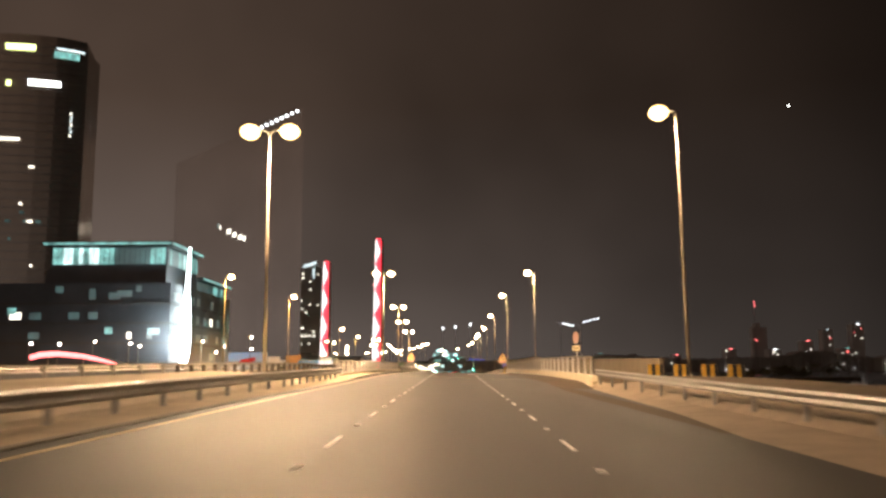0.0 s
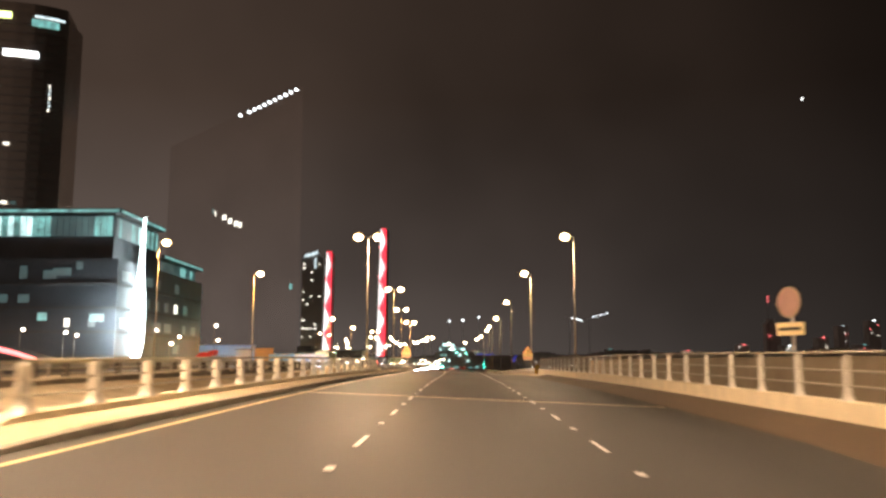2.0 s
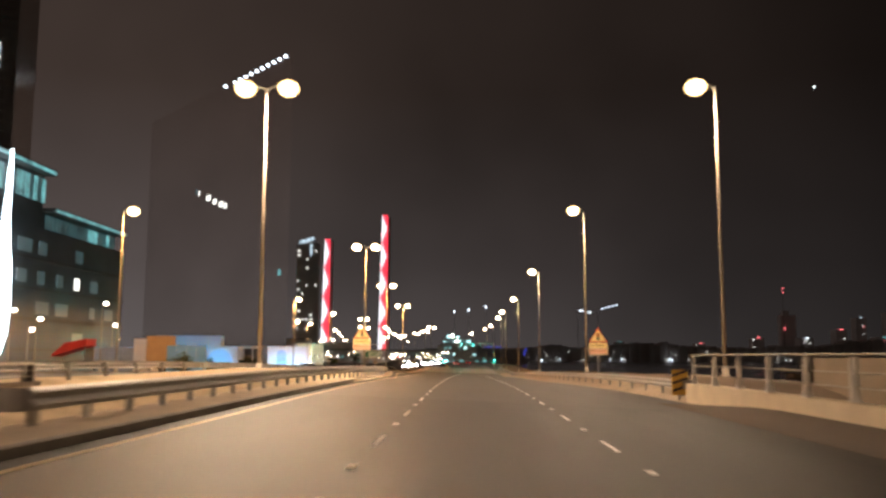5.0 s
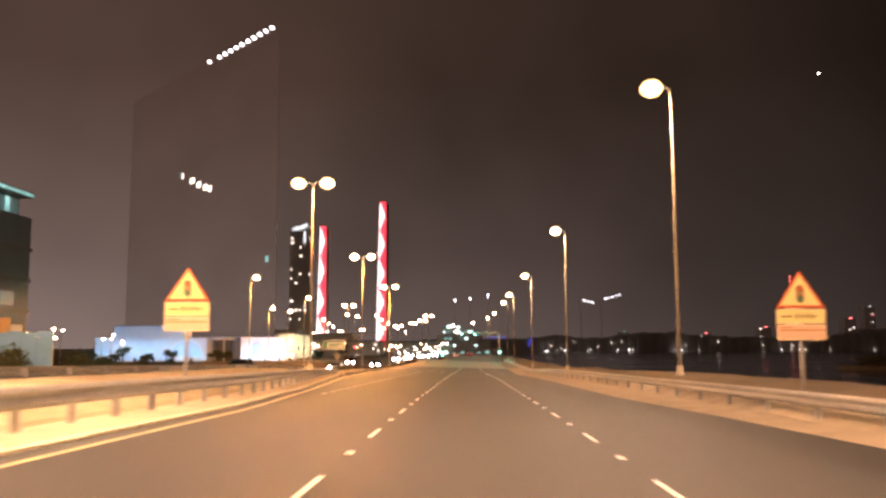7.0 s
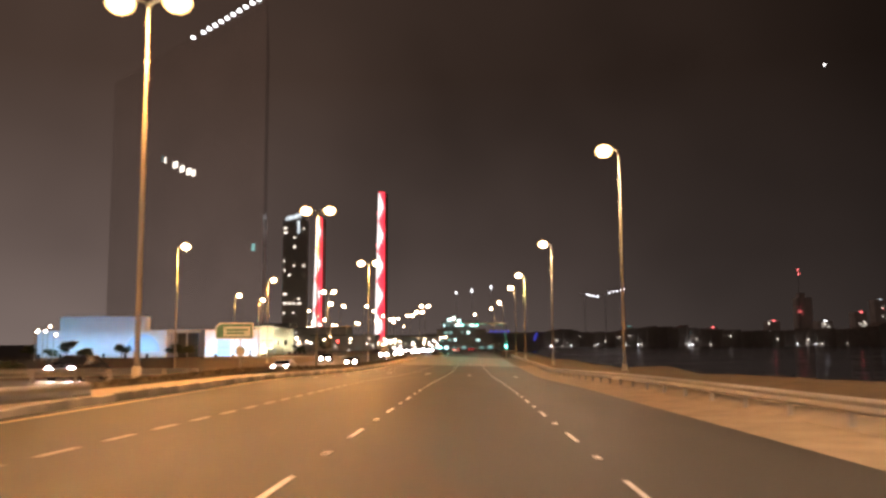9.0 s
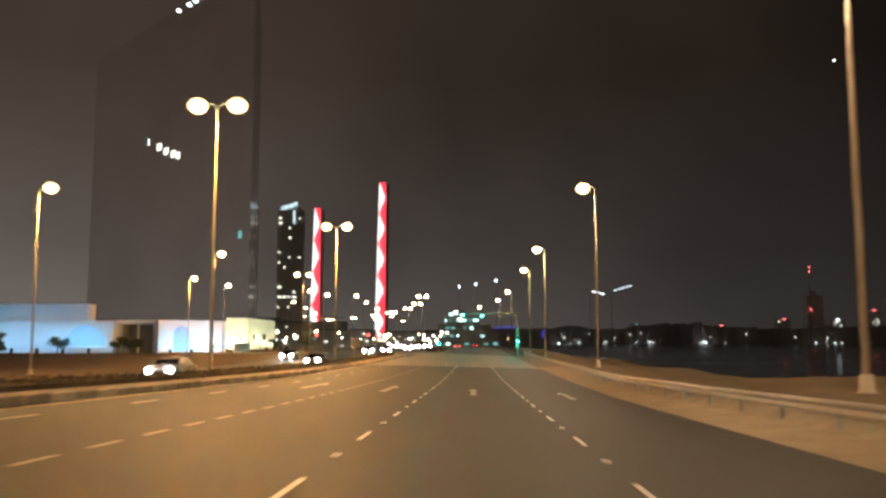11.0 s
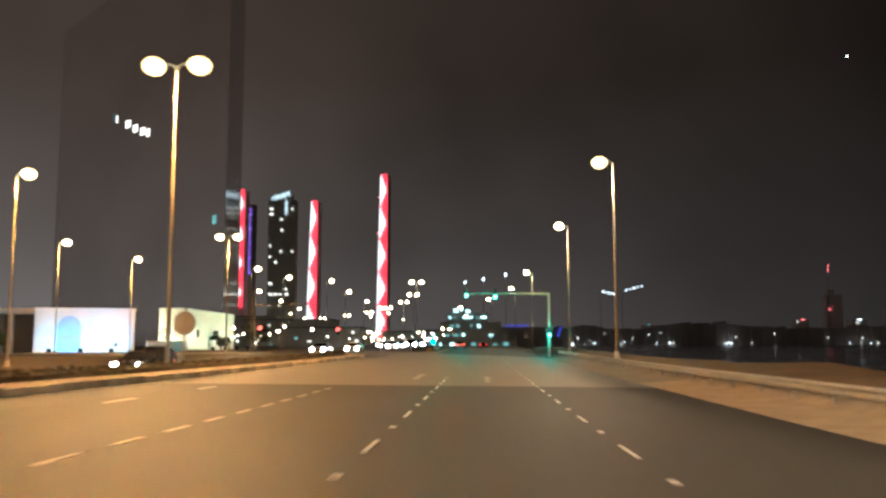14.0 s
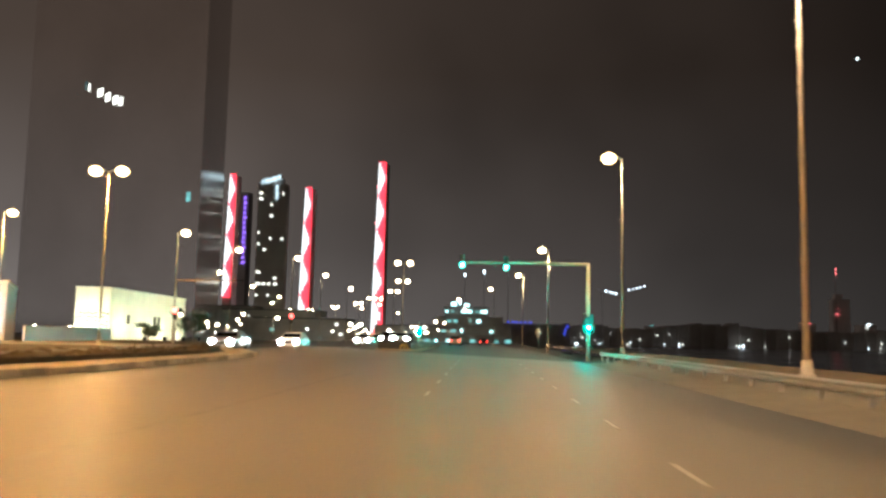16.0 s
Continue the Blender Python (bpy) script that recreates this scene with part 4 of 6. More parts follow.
# ---------------------------------------------------------------- traffic signals
def signal_head(parent, x, y, z, lit):
    body = part("signal_head", box((x - 0.2, y - 0.02, z - 0.55), (x + 0.2, y + 0.25, z + 0.55), 0.03), BLACK_PAINT, parent, "black signal housing")
    for k, (nm, dz) in enumerate((("red_lens", 0.34), ("amber_lens", 0.0), ("green_lens", -0.34))):
        on = (lit == "green" and k == 2) or (lit == "red" and k == 0)
        mm = (GREEN_GLOW if lit == "green" else RED_GLOW) if on else BLACK_PAINT
        bm = bmesh.new()
        # a lit lens is swollen, its glare put into the size
        bmesh.ops.create_uvsphere(bm, u_segments=14, v_segments=8, radius=0.27 if on else 0.13)
        bmesh.ops.transform(bm, matrix=Matrix.Translation((x, y - 0.03, z + dz)) @ Matrix.Diagonal((1, 0.4, 1, 1)), verts=bm.verts)
        lens = part(nm, bm, mm, body)
        if on and lit == "green":
            bm = bmesh.new()
            bmesh.ops.create_uvsphere(bm, u_segments=12, v_segments=8, radius=0.15, matrix=Matrix.Translation((x, y - 0.08, z + dz)))
            part("bulb", bm, GREEN_CORE, body, "glaring pale green bulb")


gz = -2.25
gan = thing("signal_gantry", 8.15, 350.0, gz, "grey steel cantilever signal mast with green signals over the road", "traffic signal")
part("mast", tube([(0, 0, 0), (0, 0, 7.7)], [0.17, 0.14], 10), POLE_STEEL, gan)
part("cantilever_arm", tube([(0.1, 0, 7.6), (-4.0, 0, 7.7), (-10.2, 0, 7.65)], [0.13, 0.11, 0.08], 8), POLE_STEEL, gan)
signal_head(gan, -10.0, -0.25, 7.75, "green")
signal_head(gan, -6.5, -0.25, 7.6, "green")
signal_head(gan, 0.0, -0.35, 2.95, "green")
part("backing_board", box((-0.42, -0.12, 2.2), (0.42, -0.09, 3.7), 0.01), BLACK_PAINT, gan)
for px, py, pz, wt in ((-10.0, -2.4, 6.8, 210), (-6.5, -2.4, 6.7, 210), (0.0, -1.8, 2.4, 380)):
    gl = bpy.data.lights.new("signal_light", "POINT")
    gl.energy, gl.color, gl.shadow_soft_size = wt, (0.03, 1.0, 0.72), 0.28
    lo_ = new("signal_light", gl)
    lo_.matrix_basis = pose(px, py, pz)
    lo_.parent = gan

sp = thing("signal_pole", -8.1, 390.0, -1.75, "short signal pole showing green on the far median", "traffic signal")
part("pole", tube([(0, 0, 0), (0, 0, 3.0)], [0.06, 0.06], 8), POLE_STEEL, sp)
signal_head(sp, 0, -0.1, 1.9, "green")
pl_ = bpy.data.lights.new("signal_light", "POINT")
pl_.energy, pl_.color, pl_.shadow_soft_size = 7500, (0.03, 1.0, 0.75), 0.3
plo = new("signal_light", pl_)
plo.matrix_basis = pose(0, -0.8, 1.6)
plo.parent = sp
for x, y in ((-33, 372), (-24, 388)):
    so = thing("signal_pole", x, y, -1.6, "signal pole showing red by the oncoming lanes", "traffic signal")
    part("pole", tube([(0, 0, -0.35), (0, 0, 3.6)], [0.06, 0.06], 8), POLE_STEEL, so)
    signal_head(so, 0, -0.1, 2.9, "red")
ga2 = thing("signal_gantry", -36.0, 380.0, -1.7, "dark steel signal mast across the junction", "traffic signal")
part("mast", tube([(0, 0, 0), (0, 0, 7.2)], [0.15, 0.12], 10), POLE_STEEL, ga2)
part("cantilever_arm", tube([(0, 0, 7.1), (8.0, 0, 7.2)], [0.11, 0.08], 8), POLE_STEEL, ga2)


isl = thing("traffic_island", -6.3, 349.0, zr(-6.3, 349) - 0.02, "kerbed median island with a striped marker at its nose", "traffic island")
out_ = [(-2.5, 1.6), (-1.7, 0.4), (-0.4, 0.0), (0.5, 0.4), (1.0, 1.6), (0.9, 30.0), (0.2, 60.0), (-3.4, 60.0), (-2.6, 30.0)]
part("kerb", extrude_up(out_, -0.25, 0.15), CONCRETE, isl)
part("paving", extrude_up([(x * 0.9, y + 0.5) for x, y in out_], 0.15, 0.17), DARK_SOIL, isl)
mk = part("marker_board", box((-2.2, 1.2, 0.12), (0.42, 1.35, 0.84), 0.02), BLACK_PAINT, isl, "black marker board")
for px, lean in ((-0.32, 0.09), (-0.08, 0.0), (0.16, -0.09)):
    part("chevron", prism([(px - 0.04 - lean, 0.16), (px + 0.04 - lean, 0.16), (px + 0.04 + lean, 0.58), (px - 0.04 + lean, 0.58)], 1.18, 1.2), HAZARD_YELLOW, mk, "yellow stripe")


# ---------------------------------------------------------------- buildings
def window(parent, lo, hi, mat):
    part("lit_window", box(lo, hi), mat, parent)


# white spindle of light
spire = thing("light_spire", -65.4, 205.8, -0.6, "tall white glowing spindle sculpture", "light sculpture")
spire.matrix_basis = pose(-65.4, 205.8, -0.6, 0, 1.6, 0)
prof = [(0, 0.1), (1.6, 0.6), (3.2, 1.25), (5.2, 1.8), (8.0, 1.95), (11.5, 1.85), (15.0, 1.55), (18.2, 1.1), (21.0, 0.72), (25.0, 0.52), (28.5, 0.42), (31.4, 0.25)]
part("spindle", tube([(0, 0, z) for z, r in prof], [0.78 * r for z, r in prof], 14), SPIRE_GLOW, spire)
part("plinth", box((-1.2, -1.2, -1.2), (1.2, 1.2, 0.1), 0.05), CONCRETE, spire)
# unseen fill lamp added ahead of the spire to brighten the office front
sl = bpy.data.lights.new("spire_fill", "POINT")
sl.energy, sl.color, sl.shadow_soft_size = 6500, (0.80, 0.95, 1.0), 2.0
slo = new("spire_fill", sl)
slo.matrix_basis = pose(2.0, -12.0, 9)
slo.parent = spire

# long terraced office block behind the spindle
ob1 = thing("office_block", -66.0, 197.0, -1.2, "dark terraced office block with teal-lit glass storeys", "building")
part("wall", box((-44, 0, 0), (0, 53, 22.5)), FACADE_OFFICE, ob1)
part("upper_storey", box((-30, 1.0, 22.5), (-1.5, 52, 25.6)), FACADE_OFFICE, ob1)
part("top_storey", box((-29, 1.0, 25.6), (-1.5, 24, 31.4)), FACADE_OFFICE, ob1)
part("roof_slab", box((-30.5, -0.6, 31.4), (0.2, 24.6, 32.2)), FACADE_GREY, ob1)
part("terrace_slab", box((-30.5, 24.7, 25.6), (0.2, 53, 26.3)), FACADE_GREY, ob1)
for k in range(4):
    z = 3.6 + 4.6 * k
    part("floor_band", box((-44.2, -0.25, z), (0.25, 53.2, z + 0.5)), FACADE_GREY, ob1)
for i in range(22):
    a = -28.5 + 1.22 * i
    lit = random.random()
    window(ob1, (a, 0.86, 27.0), (a + 1.08, 0.97, 30.9), TEAL_BRIGHT if lit < 0.5 and i < 11 else TEAL_GLOW if i < 12 or i > 18 else TEAL_DIM)
for a, b, z in ((-27, -25.2, 20.2), (-19, -17.6, 19.6), (-12.5, -9.0, 19.2), (-8.0, -6.8, 20.4), (-38, -36, 15.2), (-15, -13.2, 10.6), (-5.0, -2.2, 10.4)):
    window(ob1, (a, -0.12, z), (b, -0.02, z + 1.5), TEAL_DIM if z > 16 else TEAL_GLOW)
for i in range(18):
    y = 2 + 1.25 * i
    window(ob1, (-1.48, y, 27.0), (-1.38, y + 1.1, 30.8), TEAL_BRIGHT if random.random() < 0.2 else TEAL_GLOW if random.random() < 0.45 else TEAL_DIM)
for i in range(21):
    y = 25 + 1.28 * i
    window(ob1, (-1.48, y, 23.0), (-1.38, y + 1.1, 25.2), TEAL_GLOW if random.random() < 0.3 else TEAL_DIM)
for k in range(4):
    for i in range(8):
        if random.random() < 0.4:
            y = 2 + 6.2 * i
            window(ob1, (0.02, y, 4.6 + 4.6 * k), (0.1, y + random.uniform(1.5, 5), 6.6 + 4.6 * k), TEAL_DIM if random.random() < 0.97 else WINDOW_GLOW)
    for i in range(9):
        if random.random() < 0.3:
            a = -42 + 4.6 * i
            window(ob1, (a, -0.1, 4.8 + 4.6 * k), (a + random.uniform(1, 3.5), -0.02, 6.4 + 4.6 * k), TEAL_DIM if random.random() < 0.95 else WINDOW_GLOW)

for lo_e, hi_e in (((0.22, 0.0, 31.5), (0.30, 24.4, 32.0)), ((0.22, 25.0, 25.7), (0.30, 52.8, 26.15)), ((-30.2, -0.70, 31.5), (0.0, -0.62, 32.0))):
    part("edge_light", box(lo_e, hi_e), TEAL_GLOW, ob1, "teal light strip along the slab edge")
pk = thing("parking_deck", -118.0, 214.0, -1.2, "grey open concrete parking deck with slabs on columns", "building")
for k in range(6):
    part("slab", box((-24, 0, 3.6 * k + 3), (0, 30, 3.6 * k + 4.1)), FACADE_GREY, pk)
for i in range(4):
    part("column", box((-23.5 + 7.6 * i, 0.4, 0), (-22.7 + 7.6 * i, 1.2, 25)), FACADE_GREY, pk)
part("core", box((-23, 5, 0), (-2, 29, 25)), FACADE_OFFICE, pk)

# red-edged canopy
rc = thing("red_canopy", -64.0, 164.0, -0.9, "low curved canopy with a glowing red edge", "canopy")
ctr = [(-17.5 + 1.75 * i, float(np.interp(-17.5 + 1.75 * i, [-17.5, -15.5, -12.0, -7.0, -3.0, 0.0], [4.3, 4.9, 5.05, 4.5, 3.6, 2.7]))) for i in range(11)]
part("roof", loft([[(x, 0, z), (x, 7, z), (x, 7, z + 0.25), (x, 0, z + 0.25)] for x, z in ctr], closed=True), FACADE_GREY, rc)
part("red_edge", tube([(x, -0.05, z + 0.12) for x, z in ctr], [0.46, 0.5, 0.5, 0.46, 0.44, 0.42, 0.4, 0.36, 0.32, 0.26, 0.2], 8), RED_EDGE, rc, "glowing red edge strip")
for i in (1, 5, 9):
    part("column", tube([(ctr[i][0], 3.5, -0.8), (ctr[i][0], 3.5, ctr[i][1] + 0.1)], [0.18, 0.18], 8), POLE_STEEL, rc)


def pavilion(x0, y0, x1, y1, depth, zb, zt, mat, label):
    """A box with its front from (x0, y0) to (x1, y1)."""
    d = Vector((x1 - x0, y1 - y0))
    n = Vector((-d.y, d.x)).normalized() * depth
    out = [(0, 0), (d.x, d.y), (d.x + n.x, d.y + n.y), (n.x, n.y)]
    root = thing("pavilion", x0, y0, zb, label, "building", "lit pavilions")
    part("wall", extrude_up(out, 0, zt - zb), mat, root)
    cap = [(a * 1.0 + (0.15 if i in (1, 2) else -0.15), b) for i, (a, b) in enumerate(out)]
    part("parapet", extrude_up(cap, zt - zb, zt - zb + 0.25), mat, root)
    return root, d, n


def wash(parent, x, y, z, watts, color, aim):
    d = bpy.data.lights.new("wall_washer", "SPOT")
    d.energy, d.color, d.shadow_soft_size, d.spot_size, d.spot_blend = watts, color, 0.4, radians(130), 0.9
    ob = new("wall_washer", d)
    ob.matrix_basis = look((x, y, z), aim)
    ob.parent = parent


pa, d_, n_ = pavilion(-65.5, 368.4, -53.0, 374.5, 18, -2.6, 4.45, FACADE_WHITE, "white pavilion washed in cold blue light")
for f_ in (0.2, 0.5, 0.8):
    wash(pa, d_.x * f_ + 1, d_.y * f_ - 3.2, 1.4, 850, (0.28, 0.67, 1.0), (d_.x * f_, d_.y * f_, 3.2))
    part("floodlight", box((d_.x * f_ + 0.7, d_.y * f_ - 3.6, 0.3), (d_.x * f_ + 1.3, d_.y * f_ - 3.3, 1.3), 0.03), BLACK_PAINT, pa)
way_ = Vector((d_.x, d_.y, 0)).normalized()


def on_front(s, z, out):
    """A place on the pavilion's front, s metres along it."""
    return (way_.x * s + way_.y * out, way_.y * s - way_.x * out, z)


# arch and bar carry a projected light picture in their panel colours
arch_ = [(3.1, 0.0), (6.3, 0.0), (6.3, 4.4)] + [(4.7 + 1.6 * math.cos(math.pi * k / 12), 4.4 + 1.7 * math.sin(math.pi * k / 12)) for k in range(1, 12)] + [(3.1, 4.4)]
bm = loft([[on_front(u, z, o) for u, z in arch_] for o in (-0.3, 0.06)], closed=True)
part("arched_projection", bm, PALE_BLUE, pa, "pale blue arch of a projected picture, put into colour")
part("lettering_bar", loft([[on_front(u, z, o) for u, z in ((3.3, 2.6), (6.1, 2.6), (6.1, 3.15), (3.3, 3.15))] for o in (0.05, 0.1)], closed=True), CONTAINER, pa)
part("wall_vent", loft([[on_front(u, z, o) for u, z in ((11.0, 1.5), (11.5, 1.5), (11.5, 2.1), (11.0, 2.1))] for o in (-0.1, 0.08)], closed=True), GRILLE, pa)

pb, d_, n_ = pavilion(-65.0, 415.3, -59.4, 415.65, 42, -2.3, 6.1, FACADE_CREAM, "cream pavilion washed in warm light with a pierced screen")
for px, py, ax_, ay in ((1.2, -3.6, 1.2, 0), (4.6, -3.6, 4.6, 0), (9.6, 5.0, 5.4, 5.0), (9.2, 15, 4.8, 15), (8.6, 26, 4.2, 26), (8.0, 37, 3.4, 37)):
    wash(pb, px, py, 1.0, 1900, (1.0, 0.95, 0.70), (ax_, ay, 4.0))
    part("floodlight", box((px - 0.3, py - 0.2, -0.1), (px + 0.3, py + 0.1, 0.8), 0.03), BLACK_PAINT, pb)
for py in (8.0, 22.0, 24.5):
    part("wall_lamp", box((5.55 - 0.062 * py, py, 2.9), (5.95 - 0.062 * py, py + 0.5, 4.4), 0.03), GRILLE, pb)
for i in range(9):
    for k in range(4):
        if (i + 2 * k) % 3 or random.random() < 0.4:
            a = 0.15 + 0.60 * i
            yq = d_.y / d_.x * a
            part("screen_piece", box((a, yq - 0.16, 2.3 + 0.62 * k + 0.15 * (i % 2)), (a + 0.5, yq - 0.02, 2.65 + 0.62 * k + 0.15 * (i % 2)), 0.03), SCREEN_METAL, pb)

pc = thing("pavilion", -109.0, 371.0, -2.2, "long white pavilion washed blue with a glowing blue disc", "building", "lit pavilions")
part("wall", box((0, 0, 0), (33, 18, 6.9)), FACADE_WHITE, pc)
part("upper_wall", box((5.5, 0.3, 6.9), (27.2, 4, 10.4)), FACADE_WHITE, pc)
for i in range(6):
    wash(pc, 3 + 5.4 * i, -4.5, 1.2, 660, (0.25, 0.64, 1.0), (3 + 5.4 * i, 0, 4.5))
    part("floodlight", box((2.7 + 5.4 * i, -5.0, 0.0), (3.3 + 5.4 * i, -4.7, 1.1), 0.03), BLACK_PAINT, pc)
bm = bmesh.new()
seg = [(27.0 + 4.3 * math.cos(k), 1.6 + 4.3 * math.sin(k)) for k in [math.pi * j / 24 for j in range(25)]]
part("blue_disc", prism([(22.7, 0.3), *reversed(seg), (31.3, 0.3)][1:-1], -0.25, -0.02), BLUE_GLOW, pc, "glowing blue half disc")

pd = thing("low_pavilion", -75.5, 374.0, -2.2, "low dim pavilion with a flat canopy on columns", "building")
part("wall", box((0, 4, 0), (11, 12, 6.2)), FACADE_GREY, pd)
part("canopy", box((-0.5, -1, 6.2), (11.5, 12.5, 7.0)), FACADE_WHITE, pd)
for a in (0, 3.6, 7.2, 10.7):
    part("column", box((a, -0.6, 0), (a + 0.35, -0.2, 6.2)), FACADE_WHITE, pd)

lw = thing("low_wall", -52.0, 376.5, -2.4, "pale low garden wall between the lit pavilions", "wall")
part("wall", loft([[(0, 0, 0), (0.3, 0, 0), (0.3, 0, 2.1), (0, 0, 2.1)], [(-6.0, 36, 0), (-5.7, 36, 0), (-5.7, 36, 2.1), (-6.0, 36, 2.1)]], closed=True), FACADE_WHITE, lw)
part("coping", loft([[(-0.06, 0, 2.1), (0.36, 0, 2.1), (0.36, 0, 2.2), (-0.06, 0, 2.2)], [(-6.06, 36, 2.1), (-5.64, 36, 2.1), (-5.64, 36, 2.2), (-6.06, 36, 2.2)]], closed=True), CONCRETE_PALE, lw)
bb = thing("billboard", -34.6, 185.0, zo(185) - 0.2, "plain tan hoarding board on posts", "billboard")
part("board", box((-1.65, 0, 0.7), (1.65, 0.12, 4.3), 0.02), BOARD, bb)
for a in (-1.3, 1.3):
    part("post", tube([(a, 0.2, -0.2), (a, 0.2, 3.9)], [0.06, 0.06], 8), STEEL, bb)

cab = thing("site_cabin", -48.2, 199.0, zo(199) - 0.25, "pale grey ribbed site cabin beside the hoarding", "site cabin")
part("body", box((5.0, 0, 0.3), (7.4, 2.5, 4.7), 0.04), SIGN_WHITE, cab, "white upright cabin")
for i in range(5):
    part("rib", box((5.1 + 0.47 * i, -0.06, 0.4), (5.32 + 0.47 * i, 0.02, 4.6)), SIGN_WHITE, cab)
part("roof", box((4.9, -0.1, 4.7), (7.5, 2.6, 4.82), 0.02), FACADE_GREY, cab)
part("low_container", box((-0.2, 0.1, 0.3), (4.95, 2.5, 3.6), 0.04), CONTAINER, cab, "low blue-grey container")
for i in range(10):
    part("rib", box((0.0 + 0.48 * i, 0.04, 0.4), (0.24 + 0.48 * i, 0.12, 3.5)), CONTAINER, cab)
for a in (0.5, 7.0):
    part("footing", box((a - 0.3, 0.3, -0.2), (a + 0.3, 2.2, 0.32)), CONCRETE, cab)

aw = thing("red_awning", -45.7, 187.5, zo(187) - 0.25, "red sloping awning on steel posts beside the site cabin", "awning")
part("roof", loft([[(-2.0, y, 2.3), (-0.6, y, 3.6), (1.9, y, 4.1), (1.9, y, 3.3), (-2.0, y, 2.1)] for y in (-1.0, 1.6)], closed=True), AWNING_RED, aw, "red fabric roof")
for a, b, z_ in ((-1.9, -0.9, 2.2), (1.8, -0.9, 3.5), (-1.9, 1.5, 2.2), (1.8, 1.5, 3.5)):
    part("post", tube([(a, b, -0.3), (a, b, z_)], [0.05, 0.05], 8), STEEL, aw)
bh = thing("blue_hoarding", -31.0, 183.0, zo(183) - 0.25, "bright blue panelled hoarding on posts beside the tan board", "hoarding")
for i in range(4):
    part("panel", box((-2.2 + 1.1 * i, 0, 0.2 + 0.12 * (i % 2)), (-1.13 + 1.1 * i, 0.06, 3.2 + 0.12 * (i % 2)), 0.012), HOARDING_BLUE, bh)
for a in (-2.15, -0.02, 2.15):
    part("post", tube([(a, 0.12, -0.3), (a, 0.12, 2.4)], [0.05, 0.05], 8), STEEL, bh)

# dark tower with a sloping lit roof edge
tw = thing("dark_tower", -108.7, 600.0, -4.5, "huge dark tower with a row of lamps along its roof", "skyscraper")
foot = [(0, 0), (-126, 101), (-118, 170), (-22.3, 100)]
part("wall", extrude_up(foot, 0, [195.5, 178.0, 178.0, 195.5]), FACADE_DARK, tw)


def on_tower(s, z, out=0.5):
    """A place on the tower's front, s from 0 to 1 along it."""
    n = Vector((-101, -126)).normalized() * out
    return (-126 * s + n.x, 101 * s + n.y, z)


for i in range(11):
    s = 0.045 + 0.36 * i / 10
    bm = bmesh.new()
    x_, y_, z_ = on_tower(s + (0.03 if i == 10 else 0), 193.6 - 6.6 * i / 10)
    bmesh.ops.create_icosphere(bm, subdivisions=2, radius=0.95, matrix=Matrix.Translation((x_, y_, z_)))
    part("roof_lamp", bm, WHITE_GLOW, tw)
TURN_T = math.degrees(math.atan2(-101, 126))
for s, z, w_, mm in ((0.62, 118, 1.6, TEAL_DIM), (0.53, 112, 4.5, WINDOW_GLOW), (0.485, 108.6, 4.0, WINDOW_GLOW), (0.44, 106, 4.2, WINDOW_GLOW), (0.41, 104.5, 3.0, WINDOW_GLOW), (0.05, 56.5, 2.4, TEAL_GLOW), (0.60, 116.5, 1.2, WINDOW_GLOW)):
    x_, y_, z_ = on_tower(s, z, 0.1)
    o_ = part("lit_window", box((-w_ / 2, -0.15, -1.8), (w_ / 2, 0.15, 1.8)), mm, tw)
    o_.matrix_basis = pose(x_, y_, z_, 0, 0, TURN_T)

# tall tower on the far left
lt = thing("harbour_tower", -247.0, 446.0, -4.5, "tall dark tower with lit crown and bright bands", "skyscraper")


def front(x):
    """How far back the tower's bowed front lies at x."""
    return 24 - 24 * math.sqrt(max(0, 1 - ((x + 12) / 54) ** 2))


arc = [(x, front(x)) for x in (-40, -26, -12, 0, 10, 18, 26, 31, 35, 38, 39.2)]
part("wall", extrude_up([*arc, (36, 40), (20, 56), (-40, 58)], 0, 186), FACADE_TOWER, lt)
part("crown", extrude_up([(x - 1.2, y + 1.2) for x, y in arc] + [(33, 38), (19, 53), (-38, 54)], 186, 191), FACADE_TOWER, lt)
for k in range(38):
    part("floor_band", loft([[(x, front(x) - 0.3, 6 + 4.8 * k + dz) for x in spans(-38, 39.5, 4)] for dz in (0, 0.9)]), FACADE_DARK, lt)
for a, b, z0, z1, mm in ((0.5, 15.5, 181.5, 184.5, LIME_GLOW), (25, 36, 178.5, 182, TEAL_GLOW), (26, 38, 183.2, 184.2, SIGN_LIT), (13, 28.5, 161.5, 164.5, WHITE_GLOW), (2, 4, 160.5, 163.5, LIME_GLOW), (-6, 10.5, 129.8, 131.2, WINDOW_GLOW), (16, 18.5, 114.6, 115.8, WINDOW_GLOW)):
    part("lit_window", loft([[(x, front(x) - o, z) for x in spans(a, b, 2)] + [(x, front(x) - o, z + z1 - z0) for x in reversed(spans(a, b, 2))] for o, z in ((0.2, z0), (0.8, z0))], closed=True), mm, lt)
for i in range(7):
    yq = front(34) - 0.5
    window(lt, (33.4 + 0.5 * (i % 2), yq - 0.3, 134 + 2.1 * i), (34.3 + 0.5 * (i % 2), yq, 135.2 + 2.1 * i), SIGN_LIT if i % 3 else WINDOW_GLOW)
for i in range(16):
    x = random.uniform(-10, 38)
    z = 6 + 4.8 * random.randrange(5, 24) + 1.6
    yq = front(x) - 0.6
    window(lt, (x, yq - 0.2, z), (x + random.uniform(1.0, 3), yq, z + 1.3), TEAL_DIM if random.random() < 0.6 else WINDOW_GLOW)


